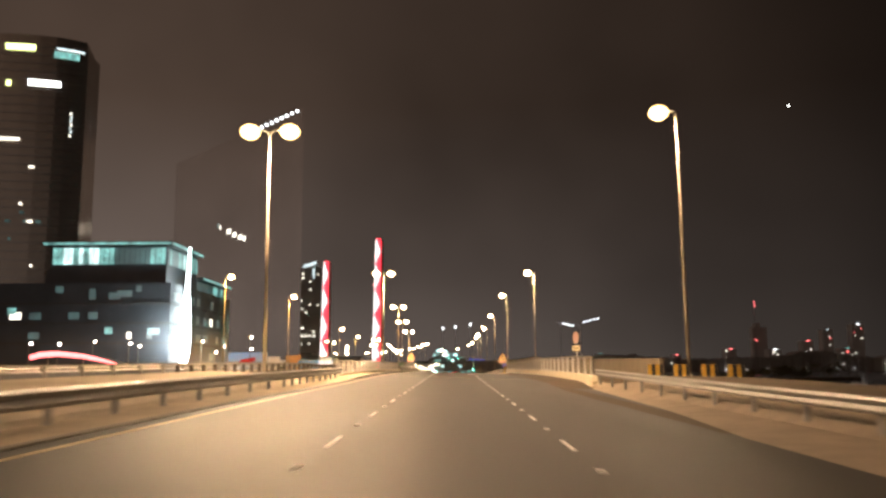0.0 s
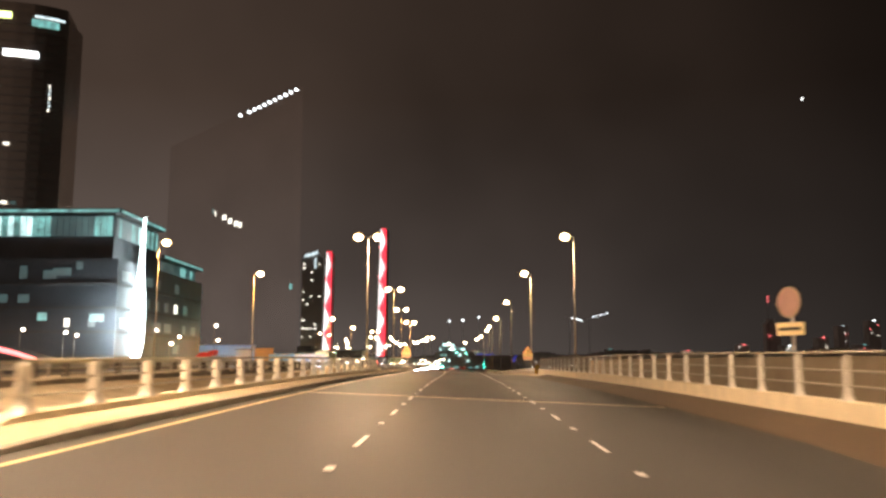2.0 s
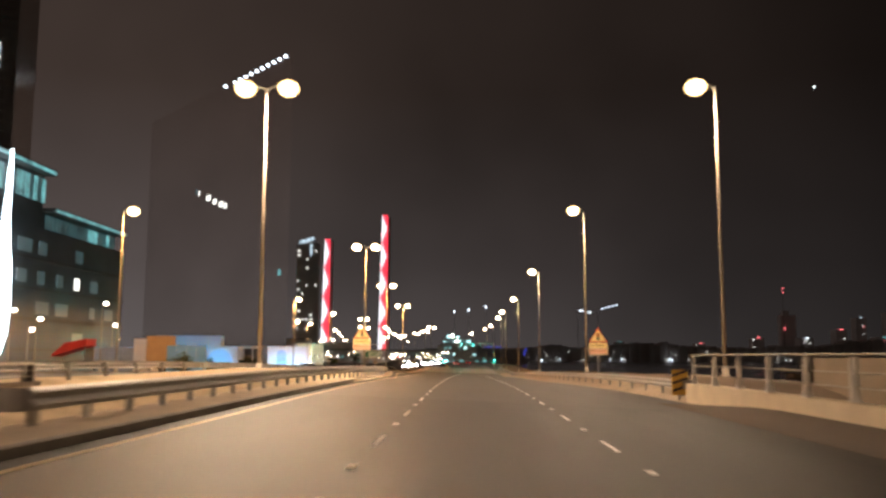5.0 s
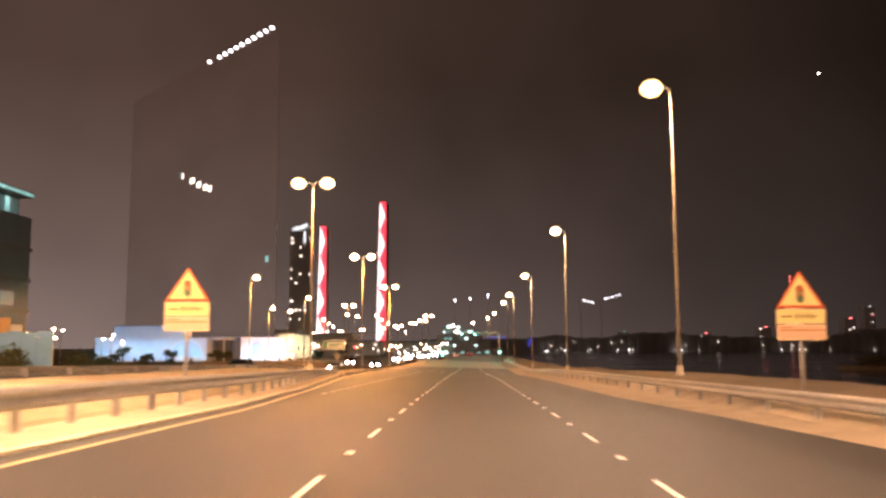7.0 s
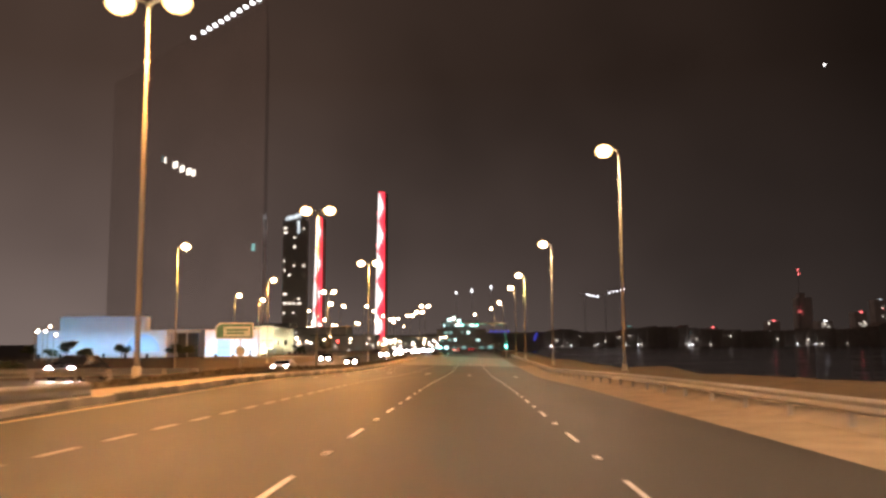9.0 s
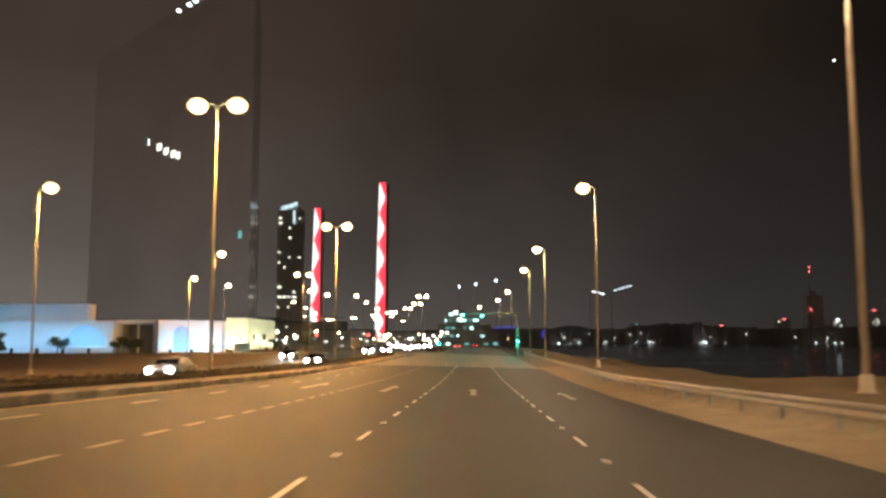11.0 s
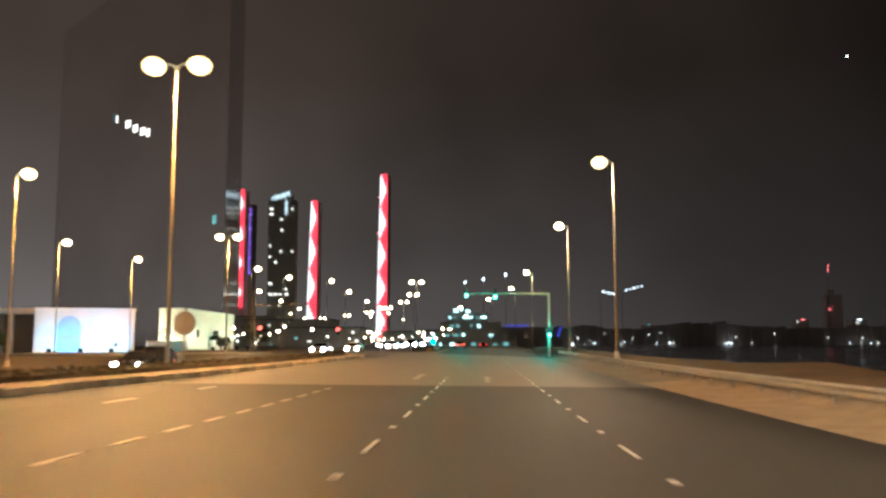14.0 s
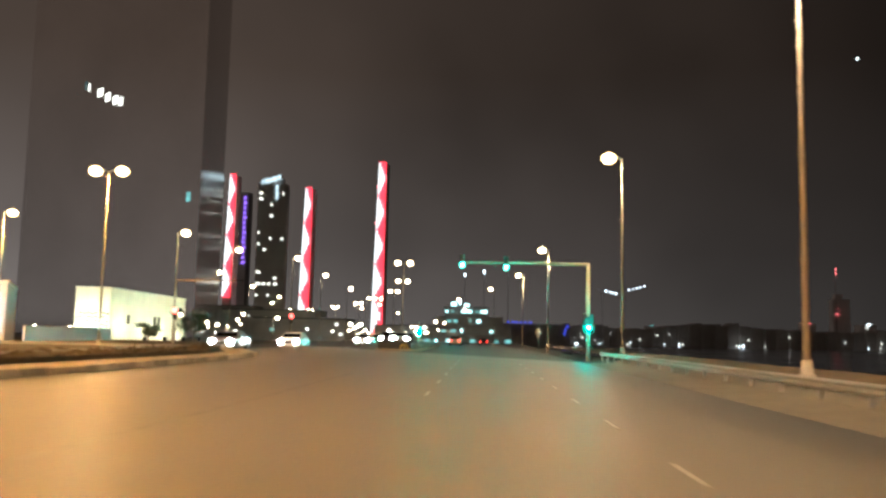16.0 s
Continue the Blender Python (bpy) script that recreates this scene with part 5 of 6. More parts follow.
# towers with flag-coloured light fins
def fin_tower(x, y, w, z0, z1, teeth, body_w, label):
    """The band of fins narrows upwards towards its straight edge."""
    root = thing("fin_tower", x, y, -4.5, label, "skyscraper", "towers with light fins", -12.0)
    rows_ = []
    for z, k in ((0.0, 1.0), (z1 + 3.0, 0.66)):
        rows_.append([(w - (w + body_w) * k, 1.5, z), (w, 1.5, z), (w, 10, z), (w - (w + body_w) * k, 10, z)])
    part("wall", loft(rows_, closed=True), FACADE_HAZE, root)
    n = 5
    span = (z1 - z0) / teeth

    def fin(name, i, lo, hi, mat):
        rows = []
        for z in (lo, hi):
            k = 1.0 - 0.36 * (z - z0 - 4.5) / (z1 - z0)
            a = w - (w - w * i / n) * k
            c = a + 0.6 * w / n * k
            rows.append([(a, -0.4, z), (c, -0.4, z), (c, 0.6, z), (a, 0.6, z)])
        part(name, loft(rows, closed=True), mat, root)

    for i in range(n):
        reach = (i + 0.5) / n
        z = z0 + 4.5
        for k in range(teeth):
            mid = z0 + span * (k + 0.5) + 4.5
            half = span * 0.5 * max(0.0, min(0.95, (0.9 - reach) / 0.85))
            lo, hi = mid - half, mid + half
            if lo - z > 0.3:
                fin("red_fin", i, z, lo, LED_RED)
            if hi - lo > 0.3:
                fin("white_fin", i, lo, hi, LED_WHITE)
            z = max(z, hi)
        if z1 + 4.5 - z > 0.3:
            fin("red_fin", i, z, z1 + 4.5, LED_RED)
    return root


ft = fin_tower(-104.8, 1092, 11.2, 2.0, 168.0, 5, 1.2, "dark slim tower edged with red and white light fins")
for z_, w_ in ((148, 2.6), (112, 1.5)):
    part("aviation_light", tube([(w_, 1.2, z_), (w_, 1.2, z_ + 1.6)], [0.8, 0.8], 8), RED_EDGE, ft, "small red aviation light")
fin_tower(-161.3, 1025, 9.7, 2.0, 130.2, 4, 1.0, "dark slim tower edged with red and white light fins")
fin_tower(-221.9, 1000, 8.4, 30.0, 137.0, 4, 1.0, "dark slim tower edged with red and white light fins")
pt = thing("purple_tower", -348.0, 1500, -4.5, "dark tower with a vertical purple light strip", "skyscraper", "", -12.0)
part("wall", box((-9, 0, 0), (5, 14, 210)), FACADE_HAZE, pt)
for k in range(14):
    part("purple_light", box((-1.8, -0.8, 105 + 7.3 * k), (1.6 + 1.3 * (k % 3 == 0), -0.1, 108.8 + 7.3 * k)), PURPLE_GLOW, pt)

hb = thing("apartment_tower", -154.5, 853, -4.5, "dark apartment tower with scattered lit windows and a lit roof sign", "apartment tower", "", 7.0)
part("wall", box((0, 0, 0), (20, 12, 107)), FACADE_HAZE, hb)
part("roof_sign", loft([[(2, y, 106.5), (15, y, 110.5), (15, y, 113.5), (2, y, 109.0)] for y in (-0.5, 0.2)], closed=True), SIGN_LIT, hb, "tilted white lit roof sign")
part("sign_mast", box((12, -0.5, 96), (13.4, -0.02, 106)), SIGN_LIT, hb)
part("plant_room", box((3, 1, 107), (17, 10, 111)), FACADE_HAZE, hb)
for k in range(26):
    for i in range(5):
        if random.random() < (0.5 if k in (8, 14, 20) else 0.12):
            window(hb, (1.0 + 3.9 * i, -0.25, 6 + 3.9 * k), (1.0 + 3.9 * i + random.uniform(0.9, 2.6), -0.02, 7.3 + 3.9 * k), WINDOW_GLOW)

# lit low-rise block straight ahead
ml = thing("lit_block", -22.0, 640, -4.0, "low stepped block with teal-lit storeys straight ahead", "building")
for k, (a, b) in enumerate(((-3, 38), (0, 35), (3, 31), (6, 25))):
    part("storey", box((a, 2 * k, 4.2 * k), (b, 40, 4.2 * k + 4.1)), FACADE_MATTE, ml)
    for i in range(8):
        if random.random() < 0.8:
            x = a + 0.8 + (b - a - 2) * i / 8
            window(ml, (x, 2 * k - 0.25, 4.2 * k + 1.6), (x + random.uniform(0.8, 2.6), 2 * k - 0.02, 4.2 * k + random.uniform(2.3, 3.0)), BLOCK_GLOW if random.random() < (0.75 if k in (1, 3) else 0.3) else TEAL_GLOW)
for a, b, z, h in ((9.0, 11.2, 17.1, 1.5), (12.2, 13.4, 17.6, 1.9), (14.6, 16.8, 16.9, 1.1)):
    part("roof_sign", box((a, 5.5, z), (b, 5.9, z + h)), BLOCK_GLOW, ml)
part("sign_frame", box((8.6, 5.95, 16.7), (17.2, 6.1, 17.0)), STEEL, ml)

bl = thing("blue_lit_building", 10.0, 700, -4.5, "low dark building edged with a blue light strip", "building")
part("wall", box((0, 0, 0), (30, 20, 11.5)), FACADE_MATTE, bl)
for k in range(6):
    part("blue_light", box((2.4 + 2.1 * k, -0.4, 11.9), (3.7 + 2.1 * k + 0.5 * (k % 2), -0.02, 12.5)), BLUE_EDGE, bl)
for a, z in ((30.6, 8.2), (31.6, 9.8), (30.2, 6.4)):
    part("blue_lamp", box((a, -0.4, z), (a + 0.7, -0.02, z + 1.3)), BLUE_EDGE, bl)
part("sign_frame", box((29.8, 0, 0), (33.0, 0.5, 12.0)), FACADE_MATTE, bl)

# low city lights behind the junction
for i, (x, y, w_, h_) in enumerate(((-75, 560, 30, 9), (-110, 640, 40, 14), (-60, 760, 46, 10), (-160, 720, 40, 18), (-40, 880, 50, 12), (-205, 800, 30, 22))):
    cb = thing("low_building", x, y, -4.5, "low dark building with lit shopfronts", "building", "low city buildings")
    part("wall", box((0, 0, 0), (w_, 25, h_)), FACADE_MATTE, cb)
    part("roof_edge", box((-0.3, -0.3, h_), (w_ + 0.3, 25.3, h_ + 0.5)), FACADE_GREY, cb)
    for k in range(int(w_ / 5)):
        for _ in range(2):
            a, z_ = 5 * k + random.uniform(0.3, 4.2), random.uniform(1.2, h_ - 1.5)
            if random.random() < 0.6:
                window(cb, (a, -0.2, z_), (a + random.uniform(0.4, 1.3), -0.02, z_ + random.uniform(0.4, 0.9)), WINDOW_GLOW if random.random() < 0.6 else TEAL_GLOW)

# many small lamps in the streets behind the junction
city = street_lamp([0.5], 5.2, FAR_LAMP_GLOW, 0, "low street lamp in the city behind the junction", "city street lamps", 0.58)
city.matrix_basis = pose(-42, 452, -2.6)
for i in range(95):
    cx, cy = random.uniform(-150, -12), random.uniform(430, 900)
    copy_thing(city, pose(cx * cy / 700, cy, -3.2 + random.uniform(-2.0, 1.5), 0, 0, random.choice([0, 90, 180])))
cold = street_lamp([0.5], 4.6, COLD_LAMP_GLOW, 0, "low street lamp with cold white light behind the junction", "city street lamps", 0.58)
cold.matrix_basis = pose(-30, 470, -2.6)
for i in range(45):
    cx, cy = random.uniform(-130, -12), random.uniform(430, 800)
    copy_thing(cold, pose(cx * cy / 700, cy, -3.2 + random.uniform(-2.5, 1.0), 0, 0, random.choice([0, 90, 180])))

for cx, cz in ((-108.3, 5.5), (-104.5, 6.6), (-104.1, 4.4), (-102.1, 5.5), (-99.4, 6.2), (-94.5, 4.1), (-91.8, 5.2), (-89.7, 4.1), (-112.0, 4.8), (-117.5, 6.0), (-84.5, 3.2)):
    cold_, y = int(cx) % 2 == 1, 330 + 6 * (int(cx) % 3)
    lamp = street_lamp([0.5], cz - zo(y) + 0.35, COLD_LAMP_GLOW if cold_ else FAR_LAMP_GLOW, 0, "slim street lamp lit before the pavilions", "lamps before the pavilions", 0.58)
    lamp.matrix_basis = pose(cx, y, zo(y) - 0.35, 0, 0, 90)

yard = street_lamp([0.5], 8.9, COLD_LAMP_GLOW, 0, "yard lamp with cold white light before the office block", "yard lamps", 0.62)
yard.matrix_basis = pose(-95, 190, -1.8, 0, 0, 90)
for cx, cy, cz in ((-81, 191, 7.5), (-72.5, 190, 7.0), (-70, 189, 6.4), (-88, 189, 6.9), (-51.5, 190, 6.2), (-54, 193, 5.0), (-58, 196, 7.6), (-47.5, 199, 8.6), (-49, 206, 6.0)):
    copy_thing(yard, pose(cx, cy, cz - 8.9, 0, 0, 90))

# far shore across the water
fs = bmesh.new()
xs_ = spans(20, 1700, 5)
top_ = [min(1.0, 0.35 + (x - 20) / 110) * (9.0 + 13 * abs(noise.noise((x * 0.013, 1.7, 0))) + 3.0 * noise.noise((x * 0.09, 4.1, 0)) + 1.2 * random.random()) for x in xs_]
for i in range(len(xs_) - 1):
    bm_box(fs, (xs_[i], 985 + 2 * (i % 2), -4.5), (xs_[i + 1] - 0.02, 1010, top_[i]))
tagged(part("far_shore", fs, FAR_TREES), "dark low line of trees and roofs on the far shore", "far shore", kind="structure")
for i in range(70):
    x = 60 + 900 * random.random() ** 1.3
    low = random.random() < 0.6
    r_ = random.uniform(0.3, 0.8)
    fl = thing("shore_lamp", x, 980, -3.4 + (random.uniform(0, 2) if low else random.uniform(2, 11)), "small bright lamp on the far shore", "lamp", "far shore lamps")
    part("bulb", tube([(0, 0, -r_), (0, 0, 0), (0, 0, r_)], [r_ * 0.5, r_ * (1.6 if low else 0.9), r_ * 0.5], 6), WHITE_GLOW if low and random.random() < 0.7 else WINDOW_GLOW, fl)
    part("pole", tube([(0, 0.4, -5.0 - fl.location.z), (0, 0.4, 0)], [0.15, 0.1], 5), GRILLE, fl)
for i, (x, y, w_, h_) in enumerate(((640, 1750, 26, 40), (730, 1800, 22, 58), (790, 1760, 30, 42), (600, 1900, 24, 44), (838, 1950, 22, 88), (905, 1950, 26, 100), (1010, 1900, 40, 50), (330, 2000, 20, 36), (520, 2050, 22, 34))):
    sk = thing("skyline_tower", x, y, -4.5, "far dark tower with a few lights", "skyscraper", "far skyline towers")
    part("wall", box((0, 0, 0), (w_, 25, h_)), FACADE_HAZE, sk)
    for k in range(7):
        a = random.uniform(0, w_ - 5)
        zz = random.uniform(8, h_ - 4)
        window(sk, (a, -0.4, zz), (a + random.uniform(1.2, 3.2), -0.05, zz + 1.4), WINDOW_GLOW if random.random() < 0.8 else RED_EDGE)
    part("roof_light", box((w_ * 0.4, -0.6, h_ - 0.6), (w_ * 0.65, -0.05, h_ + 0.9)), (WHITE_GLOW, RED_EDGE, TEAL_GLOW, RED_EDGE, SIGN_LIT)[i % 5], sk)


rm = thing("red_light_mast", 703, 2000, -4.5, "far dark tower and mast with stacked red lights", "mast")
part("tower_body", box((-5, 3, 0), (28, 25, 96)), FACADE_HAZE, rm)
part("tower_crown", box((2, 5, 96), (14, 23, 106)), FACADE_HAZE, rm)
part("mast", tube([(0, 0, 0), (0, 0, 158)], [1.0, 0.4], 6), STEEL, rm)
for z_ in (66, 146, 155):
    bm = bmesh.new()
    bmesh.ops.create_icosphere(bm, subdivisions=1, radius=1.7, matrix=Matrix.Translation((0, -3, z_)))
    part("red_lamp", bm, RED_EDGE, rm, "red warning light")


def crane(x, y, h, jib, tilt):
    root = thing("tower_crane", x, y, -4.5, "far tower crane with lamps along its jib", "crane", "tower cranes")
    for sx in (-1.4, 1.4):
        part("mast_leg", tube([(sx, 0, 0), (sx, 0, h)], [0.3, 0.3], 5), STEEL, root)
    for k in range(int(h / 5)):
        part("lattice_brace", tube([(-1.4 if k % 2 else 1.4, 0, 5 * k), (1.4 if k % 2 else -1.4, 0, 5 * k + 5)], [0.15, 0.15], 4), STEEL, root)
    part("jib", tube([(-jib * 0.35, 0, h - tilt * 0.4), (0, 0, h), (jib, 0, h + tilt)], [0.5, 0.7, 0.4], 6), STEEL, root)
    for k in range(5):
        bm = bmesh.new()
        bmesh.ops.create_icosphere(bm, subdivisions=1, radius=1.7 if k % 2 else 2.1, matrix=Matrix.Translation((jib * (0.2 + 0.18 * k), -2, h + tilt * (0.2 + 0.18 * k) + 3)))
        part("jib_lamp", bm, WHITE_GLOW, root)


crane(300, 2400, 126, 36, -9)
crane(362, 2450, 128, 55, 14)
for a, y, b in ((-10.6, 810, 38.5), (1.4, 771, 37.7), (14.7, 756, 39.3)):
    st = thing("light_mast", a, y, b, "far tall mast with a small bright light", "lamp", "far high lights")
    part("bulb", tube([(0, 0, -1.0), (0, 0, 0), (0, 0, 1.0)], [0.3, 0.62, 0.3], 8), WHITE_GLOW, st)
    part("mast", tube([(0, 0.8, -5 - b), (0, 0.8, 1)], [0.22, 0.12], 6), STEEL, st)

star = thing("evening_star", 1465, 3600, 1126, "single bright star in the night sky", "star")
bm = bmesh.new()
bmesh.ops.create_icosphere(bm, subdivisions=2, radius=5.0)
part("disc", bm, STAR_GLOW, star)
tagged(star, "single bright star in the night sky", "sky", kind="structure")


# ---------------------------------------------------------------- hedges and trees
def leaf_cloud(bm, centre, size, count, leaf):
    for _ in range(count):
        p = Vector((random.gauss(0, 0.42), random.gauss(0, 0.42), random.gauss(0, 0.36)))
        if p.length > 1.05:
            p *= 0.9 / p.length
        p = Vector(centre) + Vector((p.x * size[0], p.y * size[1], p.z * size[2]))
        a = Vector((random.uniform(-1, 1), random.uniform(-1, 1), random.uniform(-1, 1))).normalized()
        b = a.orthogonal().normalized()
        l = leaf * random.uniform(0.6, 1.4)
        bm.faces.new([bm.verts.new(p + q) for q in (a * l, b * l * 0.5, -a * l, -b * l * 0.5)])


def hedge_row(y):
    e = left_edge(y) - 2.1
    z = zr(e, y) + 0.03
    g = float(np.interp(y, [178, 181, 200], [0.15, 0.45, 1.0]))
    n = lambda k: 0.09 * noise.noise((y * 0.9, k * 3.1, 0.5)) + 0.05 * noise.noise((y * 3.1, k * 2.0, 4.5))
    return [(e + n(1), y, z), (e - 0.05 + n(2), y, z + 0.19 * g), (e - 0.25 + n(3), y, z + (0.25 + 0.5 * n(4)) * g), (e - 0.8, y, z + (0.27 + 0.5 * n(5)) * g), (e - 1.35 + n(6), y, z + (0.22 + 0.5 * n(7)) * g), (e - 1.6 + n(8), y, z - 0.1)]


hb_ = loft([hedge_row(y) for y in spans(178, NOSE - 2.5, 0.35)])
bmesh.ops.holes_fill(hb_, edges=hb_.edges)
for y in spans(178, NOSE - 2.5, 0.5):
    e = left_edge(y) - 2.9
    g = float(np.interp(y, [178, 181, 200], [0.15, 0.45, 1.0]))
    leaf_cloud(hb_, (e + 0.45, y, zr(e, y) + 0.27 * g), (0.6, 0.4, 0.15 * g), 14, 0.08)
tagged(part("median_hedge", hb_, HEDGE), "low dry clipped hedge along the median", "hedge", kind="stuff")


def tree(x, y, z, h, r, label):
    root = thing("tree", x, y, z, label, "tree", "small trees by the pavilions")
    bm = tube([(0, 0, -0.35), (0.06, 0, h * 0.4), (0.0, 0.05, h * 0.7)], [0.13, 0.10, 0.05], 7)
    for k in range(5):
        a = k * 1.3
        tube([(0, 0, h * (0.38 + 0.05 * k)), (r * 0.5 * math.cos(a), r * 0.5 * math.sin(a), h * (0.6 + 0.04 * k))], [0.05, 0.02], 5, bm)
    part("trunk", bm, BARK, root)
    bm = bmesh.new()
    for k in range(11):
        a = k * 0.9 + random.uniform(-0.4, 0.4)
        q = random.uniform(0.2, 0.95)
        leaf_cloud(bm, (r * q * math.cos(a), r * q * math.sin(a), h * random.uniform(0.36, 0.9)), (r * 0.5, r * 0.5, h * 0.17), 95, 0.17)
    part("crown", bm, LEAF, root)


for x, y, h in ((-84, 363, 4.2), (-97, 362, 4.8), (-105, 360, 3.6), (-72, 364, 4.4), (-68, 362, 3.4), (-50, 408, 3.2), (-90, 340, 3.0), (-78, 330, 2.8), (-41, 402, 5.6)):
    tree(x, y, -2.0, h * 0.85, h * 0.5, "small dark leafy tree beside the lit pavilions")


def bush(x, y, z, h, r):
    root = thing("bush", x, y, z, "shaggy dull green bush beyond the oncoming carriageway", "bush", "roadside bushes")
    bm = bmesh.new()
    for k in range(5):
        a = 1.26 * k
        tube([(0, 0, -0.3), (r * 0.45 * math.cos(a), r * 0.45 * math.sin(a), h * 0.6)], [0.05, 0.015], 5, bm)
    part("stems", bm, BARK, root)
    bm = bmesh.new()
    for k in range(9):
        a = k * 0.7 + random.uniform(-0.3, 0.3)
        q = random.uniform(0.1, 0.8)
        leaf_cloud(bm, (r * q * math.cos(a), r * q * math.sin(a), h * random.uniform(0.25, 0.75)), (r * 0.55, r * 0.55, h * 0.3), 80, 0.14)
    part("foliage", bm, LEAF, root)


for x, y, h in ((-37.5, 205, 2.4), (-39.5, 209, 2.9), (-36.5, 213, 2.0), (-40.0, 218, 2.6), (-38.0, 224, 2.2), (-41.5, 205, 3.0), (-30.9, 181.3, 2.5), (-31.2, 215, 2.1), (-32.6, 217, 1.8)):
    bush(x, y, zo(y) - 0.1, h, h * 0.62)


# scrubby spit of land in the bay
spit = extrude_up([(92 + 34 * (1 - math.cos(k)), 340 + 13 * math.sin(k) * (1 + 0.3 * math.sin(3 * k))) for k in [math.tau * j / 28 for j in range(28)]], -4.6, -3.2)
setting("ground_spit", spit, DARK_SOIL, "low dark spit of land in the bay", "ground")
sb = bmesh.new()
for j in range(46):
    u = random.random()
    leaf_cloud(sb, (98 + 52 * u, 338 + random.uniform(-6, 6), -3.0 + (1.2 + 4.2 * u) * random.uniform(0.25, 1.0)), (3.2, 3.0, 1.9), 90, 0.42)
tagged(part("scrub", sb, HEDGE), "dark scrub bushes on the spit in the bay", "bushes", kind="stuff")


# ---------------------------------------------------------------- cars
def car(x, y, turn, paint, label, lit=True):
    """A saloon car, nose towards +y before turning."""
    root = thing("car", x, y, (float(np.interp(x - bend(y), [-15.9, -12.0], [zo(y), zr(-12.0, y)])) if x < -12 else zr(x - bend(y), y)) + 0.03, label, "car", "cars", turn)
    side = [(-2.2, 0.35), (-2.25, 0.85), (-1.6, 0.98), (-1.05, 1.42), (0.45, 1.45), (1.15, 0.98), (2.1, 0.82), (2.25, 0.55), (2.2, 0.3)]
    rows = [[(sx * (0.9 if z < 1.1 else 0.68), yy, z) for yy, z in side] for sx in (-1, 1)]
    bm = loft(rows, closed=True)
    bmesh.ops.bevel(bm, geom=list(bm.edges), offset=0.05, segments=2, affect="EDGES")
    part("body", bm, paint, root)
    part("windscreen", loft([[(-0.66, 0.52, 1.40), (0.66, 0.52, 1.40)], [(-0.78, 1.12, 1.02), (0.78, 1.12, 1.02)]]), CAR_GLASS, root)
    part("rear_window", loft([[(-0.66, -1.09, 1.39), (0.66, -1.09, 1.39)], [(-0.78, -1.58, 1.03), (0.78, -1.58, 1.03)]]), CAR_GLASS, root)
    for sx in (-1, 1):
        for yy in (-1.35, 1.4):
            w = part("wheel", tube([(sx * 0.72, yy, 0.32), (sx * 0.93, yy, 0.32)], [0.32, 0.32], 14), RUBBER, root)
            part("rim", tube([(sx * 0.925, yy, 0.32), (sx * 0.945, yy, 0.32)], [0.19, 0.19], 10), STEEL, w)
        part("headlight", tube([(sx * 0.64, 2.18, 0.66), (sx * 0.64, 2.28, 0.66)], [0.22, 0.19], 10), HEADLIGHT if lit else SIGN_WHITE, root)
        part("side_window", loft([[(sx * 0.70, -0.98, 1.34), (sx * 0.70, 0.42, 1.36)], [(sx * 0.875, -1.38, 1.04), (sx * 0.875, 1.0, 1.04)]]), CAR_GLASS, root)
        part("wing_mirror", box((sx * 0.98 - 0.11, 0.78, 0.98), (sx * 0.98 + 0.11, 0.90, 1.11), 0.03), paint, root)
        part("door_handle", box((sx * 0.905 - 0.015, -0.32, 0.84), (sx * 0.905 + 0.015, -0.12, 0.87), 0.006), STEEL, root)
        part("tail_light", box((sx * 0.66 - 0.2, -2.29, 0.68), (sx * 0.66 + 0.2, -2.2, 0.86), 0.02), TAILLIGHT, root)
    part("front_bumper", box((-0.86, 2.16, 0.26), (0.86, 2.30, 0.46), 0.04), paint, root)
    part("rear_bumper", box((-0.86, -2.32, 0.30), (0.86, -2.18, 0.52), 0.04), paint, root)
    part("grille", box((-0.36, 2.22, 0.52), (0.36, 2.29, 0.70), 0.015), GRILLE, root)
    for yy in (2.302, -2.342):
        part("number_plate", box((-0.26, yy, 0.34), (0.26, yy + 0.018, 0.45), 0.004), SIGN_WHITE, root)
    return root


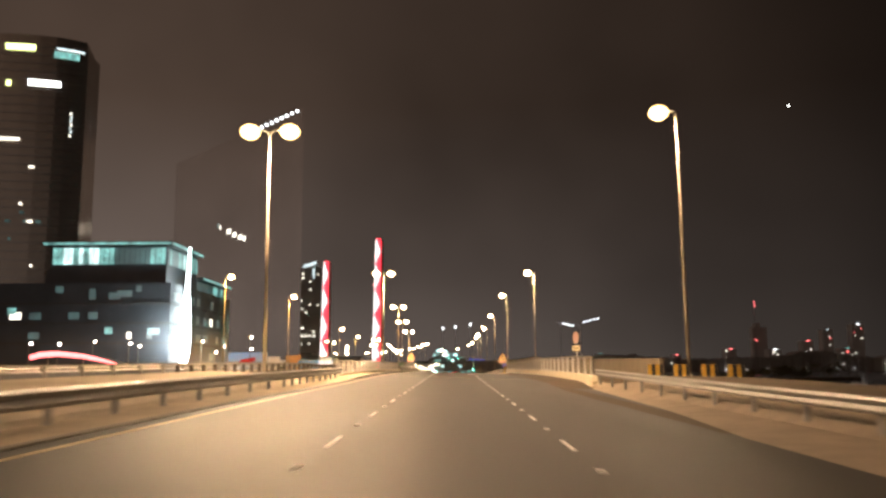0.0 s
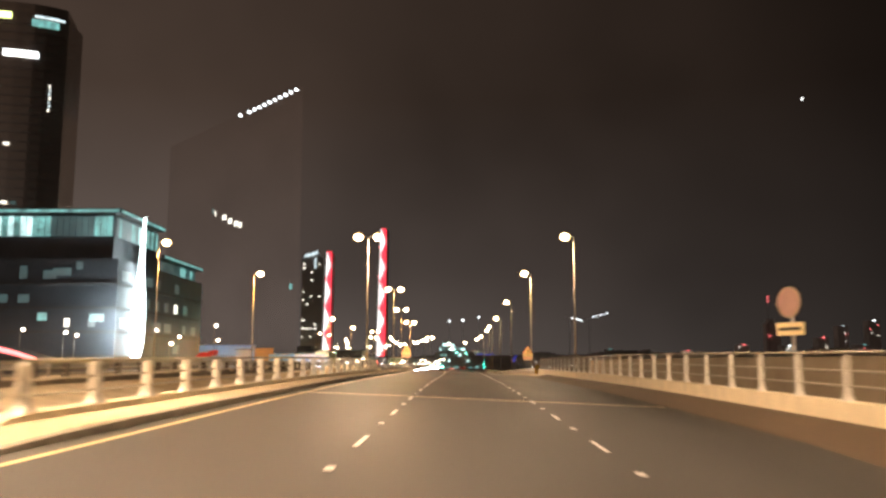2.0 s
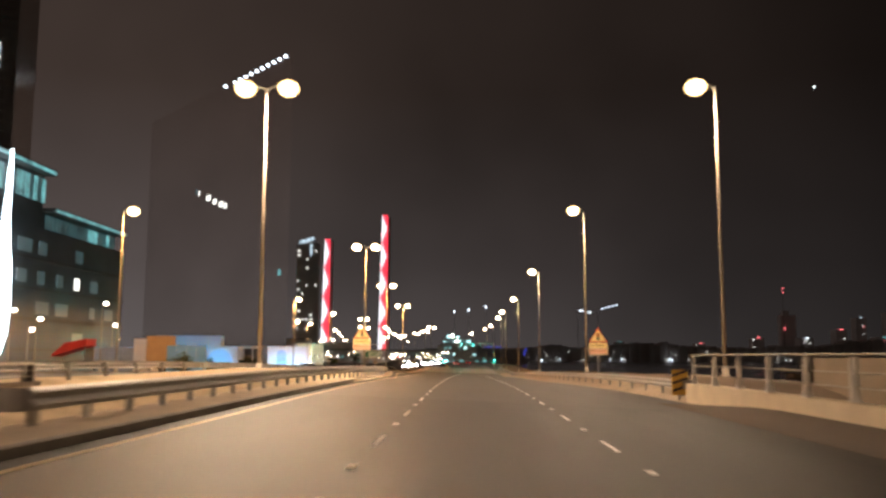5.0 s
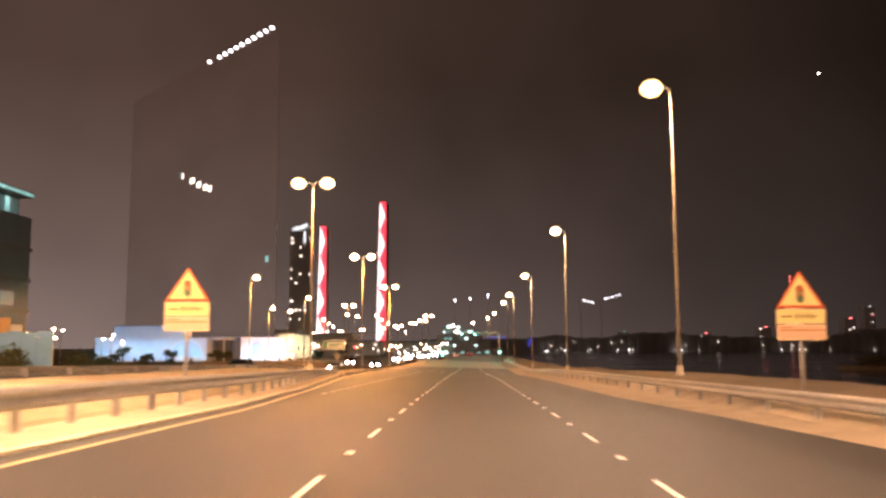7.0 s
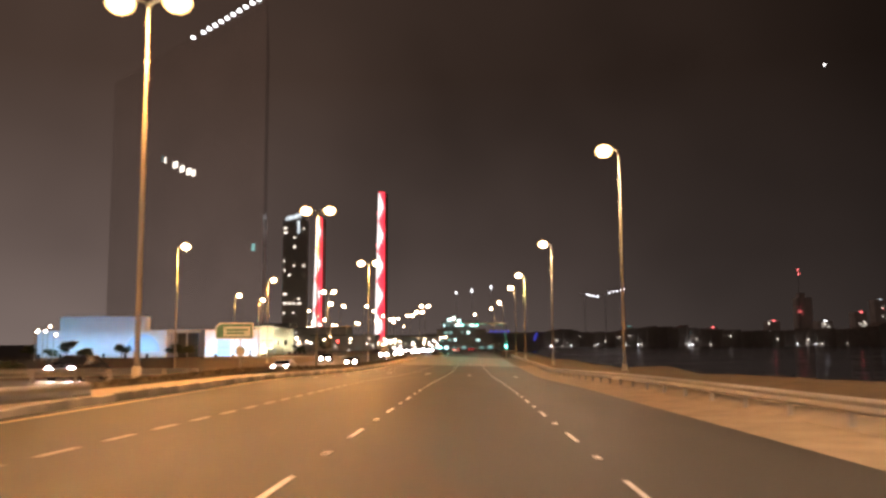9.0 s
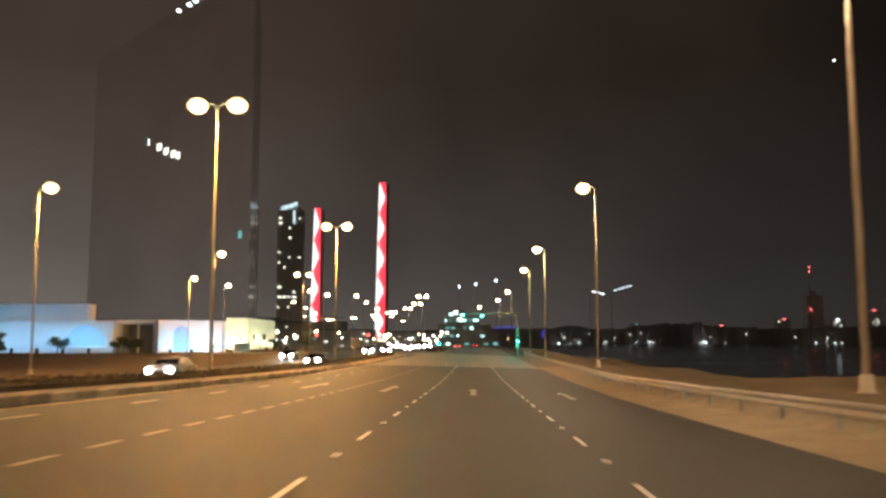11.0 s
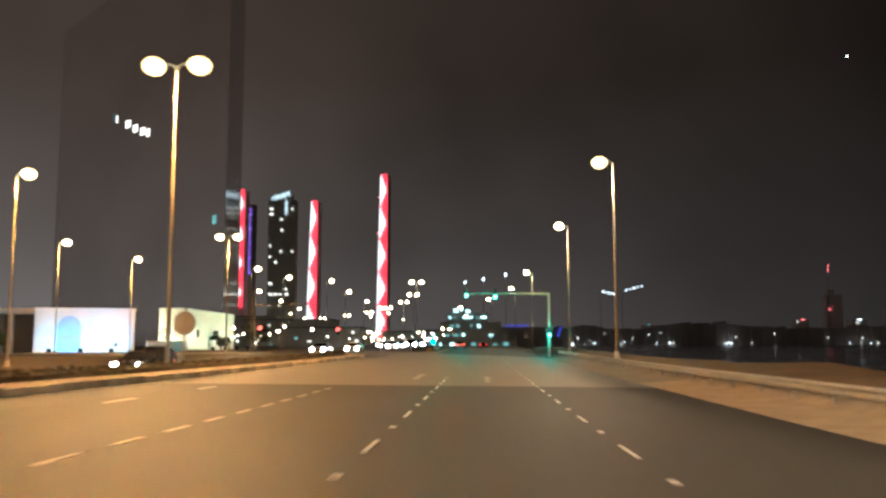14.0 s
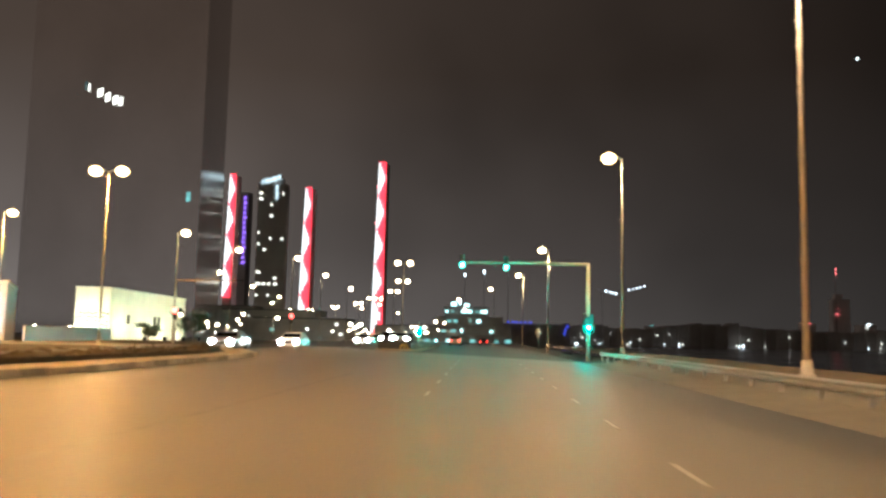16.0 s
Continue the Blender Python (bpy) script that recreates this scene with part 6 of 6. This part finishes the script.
car(-22.0, 207.0, 180, CAR_DARK, "dark oncoming saloon car with bright headlights")
car(-19.0, 247.0, 180, CAR_GREY, "silver oncoming saloon car with bright headlights")
car(-18.0, 291.0, 180, CAR_DARK, "dark oncoming saloon car with bright headlights")
car(-25.8, 313.0, 180, CAR_DARK, "black oncoming saloon car with bright headlights")
car(-16.3, 355.0, 180, CAR_WHITE, "white oncoming saloon car with bright headlights at the junction")
car(-11.0, 399.0, 180, CAR_GREY, "silver oncoming saloon car with bright headlights past the junction")
car(-20.2, 424.0, 180, CAR_DARK, "dark oncoming saloon car waiting with bright headlights")
car(-17.0, 436.0, 180, CAR_GREY, "silver oncoming saloon car waiting with bright headlights")
car(-23.5, 446.0, 180, CAR_WHITE, "white oncoming saloon car waiting with bright headlights")
car(-18.3, 343.0, 180, CAR_GREY, "silver oncoming saloon car with bright headlights at the junction")
car(-11.5, 386.0, 180, CAR_DARK, "dark oncoming saloon car waiting with bright headlights")
car(-14.8, 389.0, 180, CAR_WHITE, "white oncoming saloon car waiting with bright headlights")
car(-15.0, 404.0, 180, CAR_GREY, "silver oncoming saloon car waiting with bright headlights")
car(-11.7, 413.0, 180, CAR_DARK, "dark oncoming saloon car waiting with bright headlights")
car(-4.2, 415.0, 0, CAR_WHITE, "white saloon car driving away with red tail lights")
car(0.4, 470.0, 0, CAR_DARK, "dark saloon car driving away with red tail lights")


# ---------------------------------------------------------------- kerb stones of the turning lane
stone_kinds = []
for wide_, tall_ in ((1.10, 0.02), (1.06, 0.045), (1.12, 0.032)):
    stone_kinds.append(mesh_of(box((-0.075, -wide_ / 2, -0.22), (0.075, wide_ / 2, tall_), 0.018), "kerb_stone", KERB_STONE))
y = 172.8
while y < NOSE - 4:
    e = left_edge(y) - 0.46
    stone = new("kerb_stone", stone_kinds[random.randrange(3)])
    lean_ = math.degrees(math.atan2(left_edge(y - 0.6) - left_edge(y + 0.6), 1.2))
    stone.matrix_basis = pose(e + random.uniform(-0.012, 0.012), y, zr(e, y) + kerb_lift(y) + 0.004, 0, 0, lean_)
    stone.parent = turn_kerb
    y += 1.2
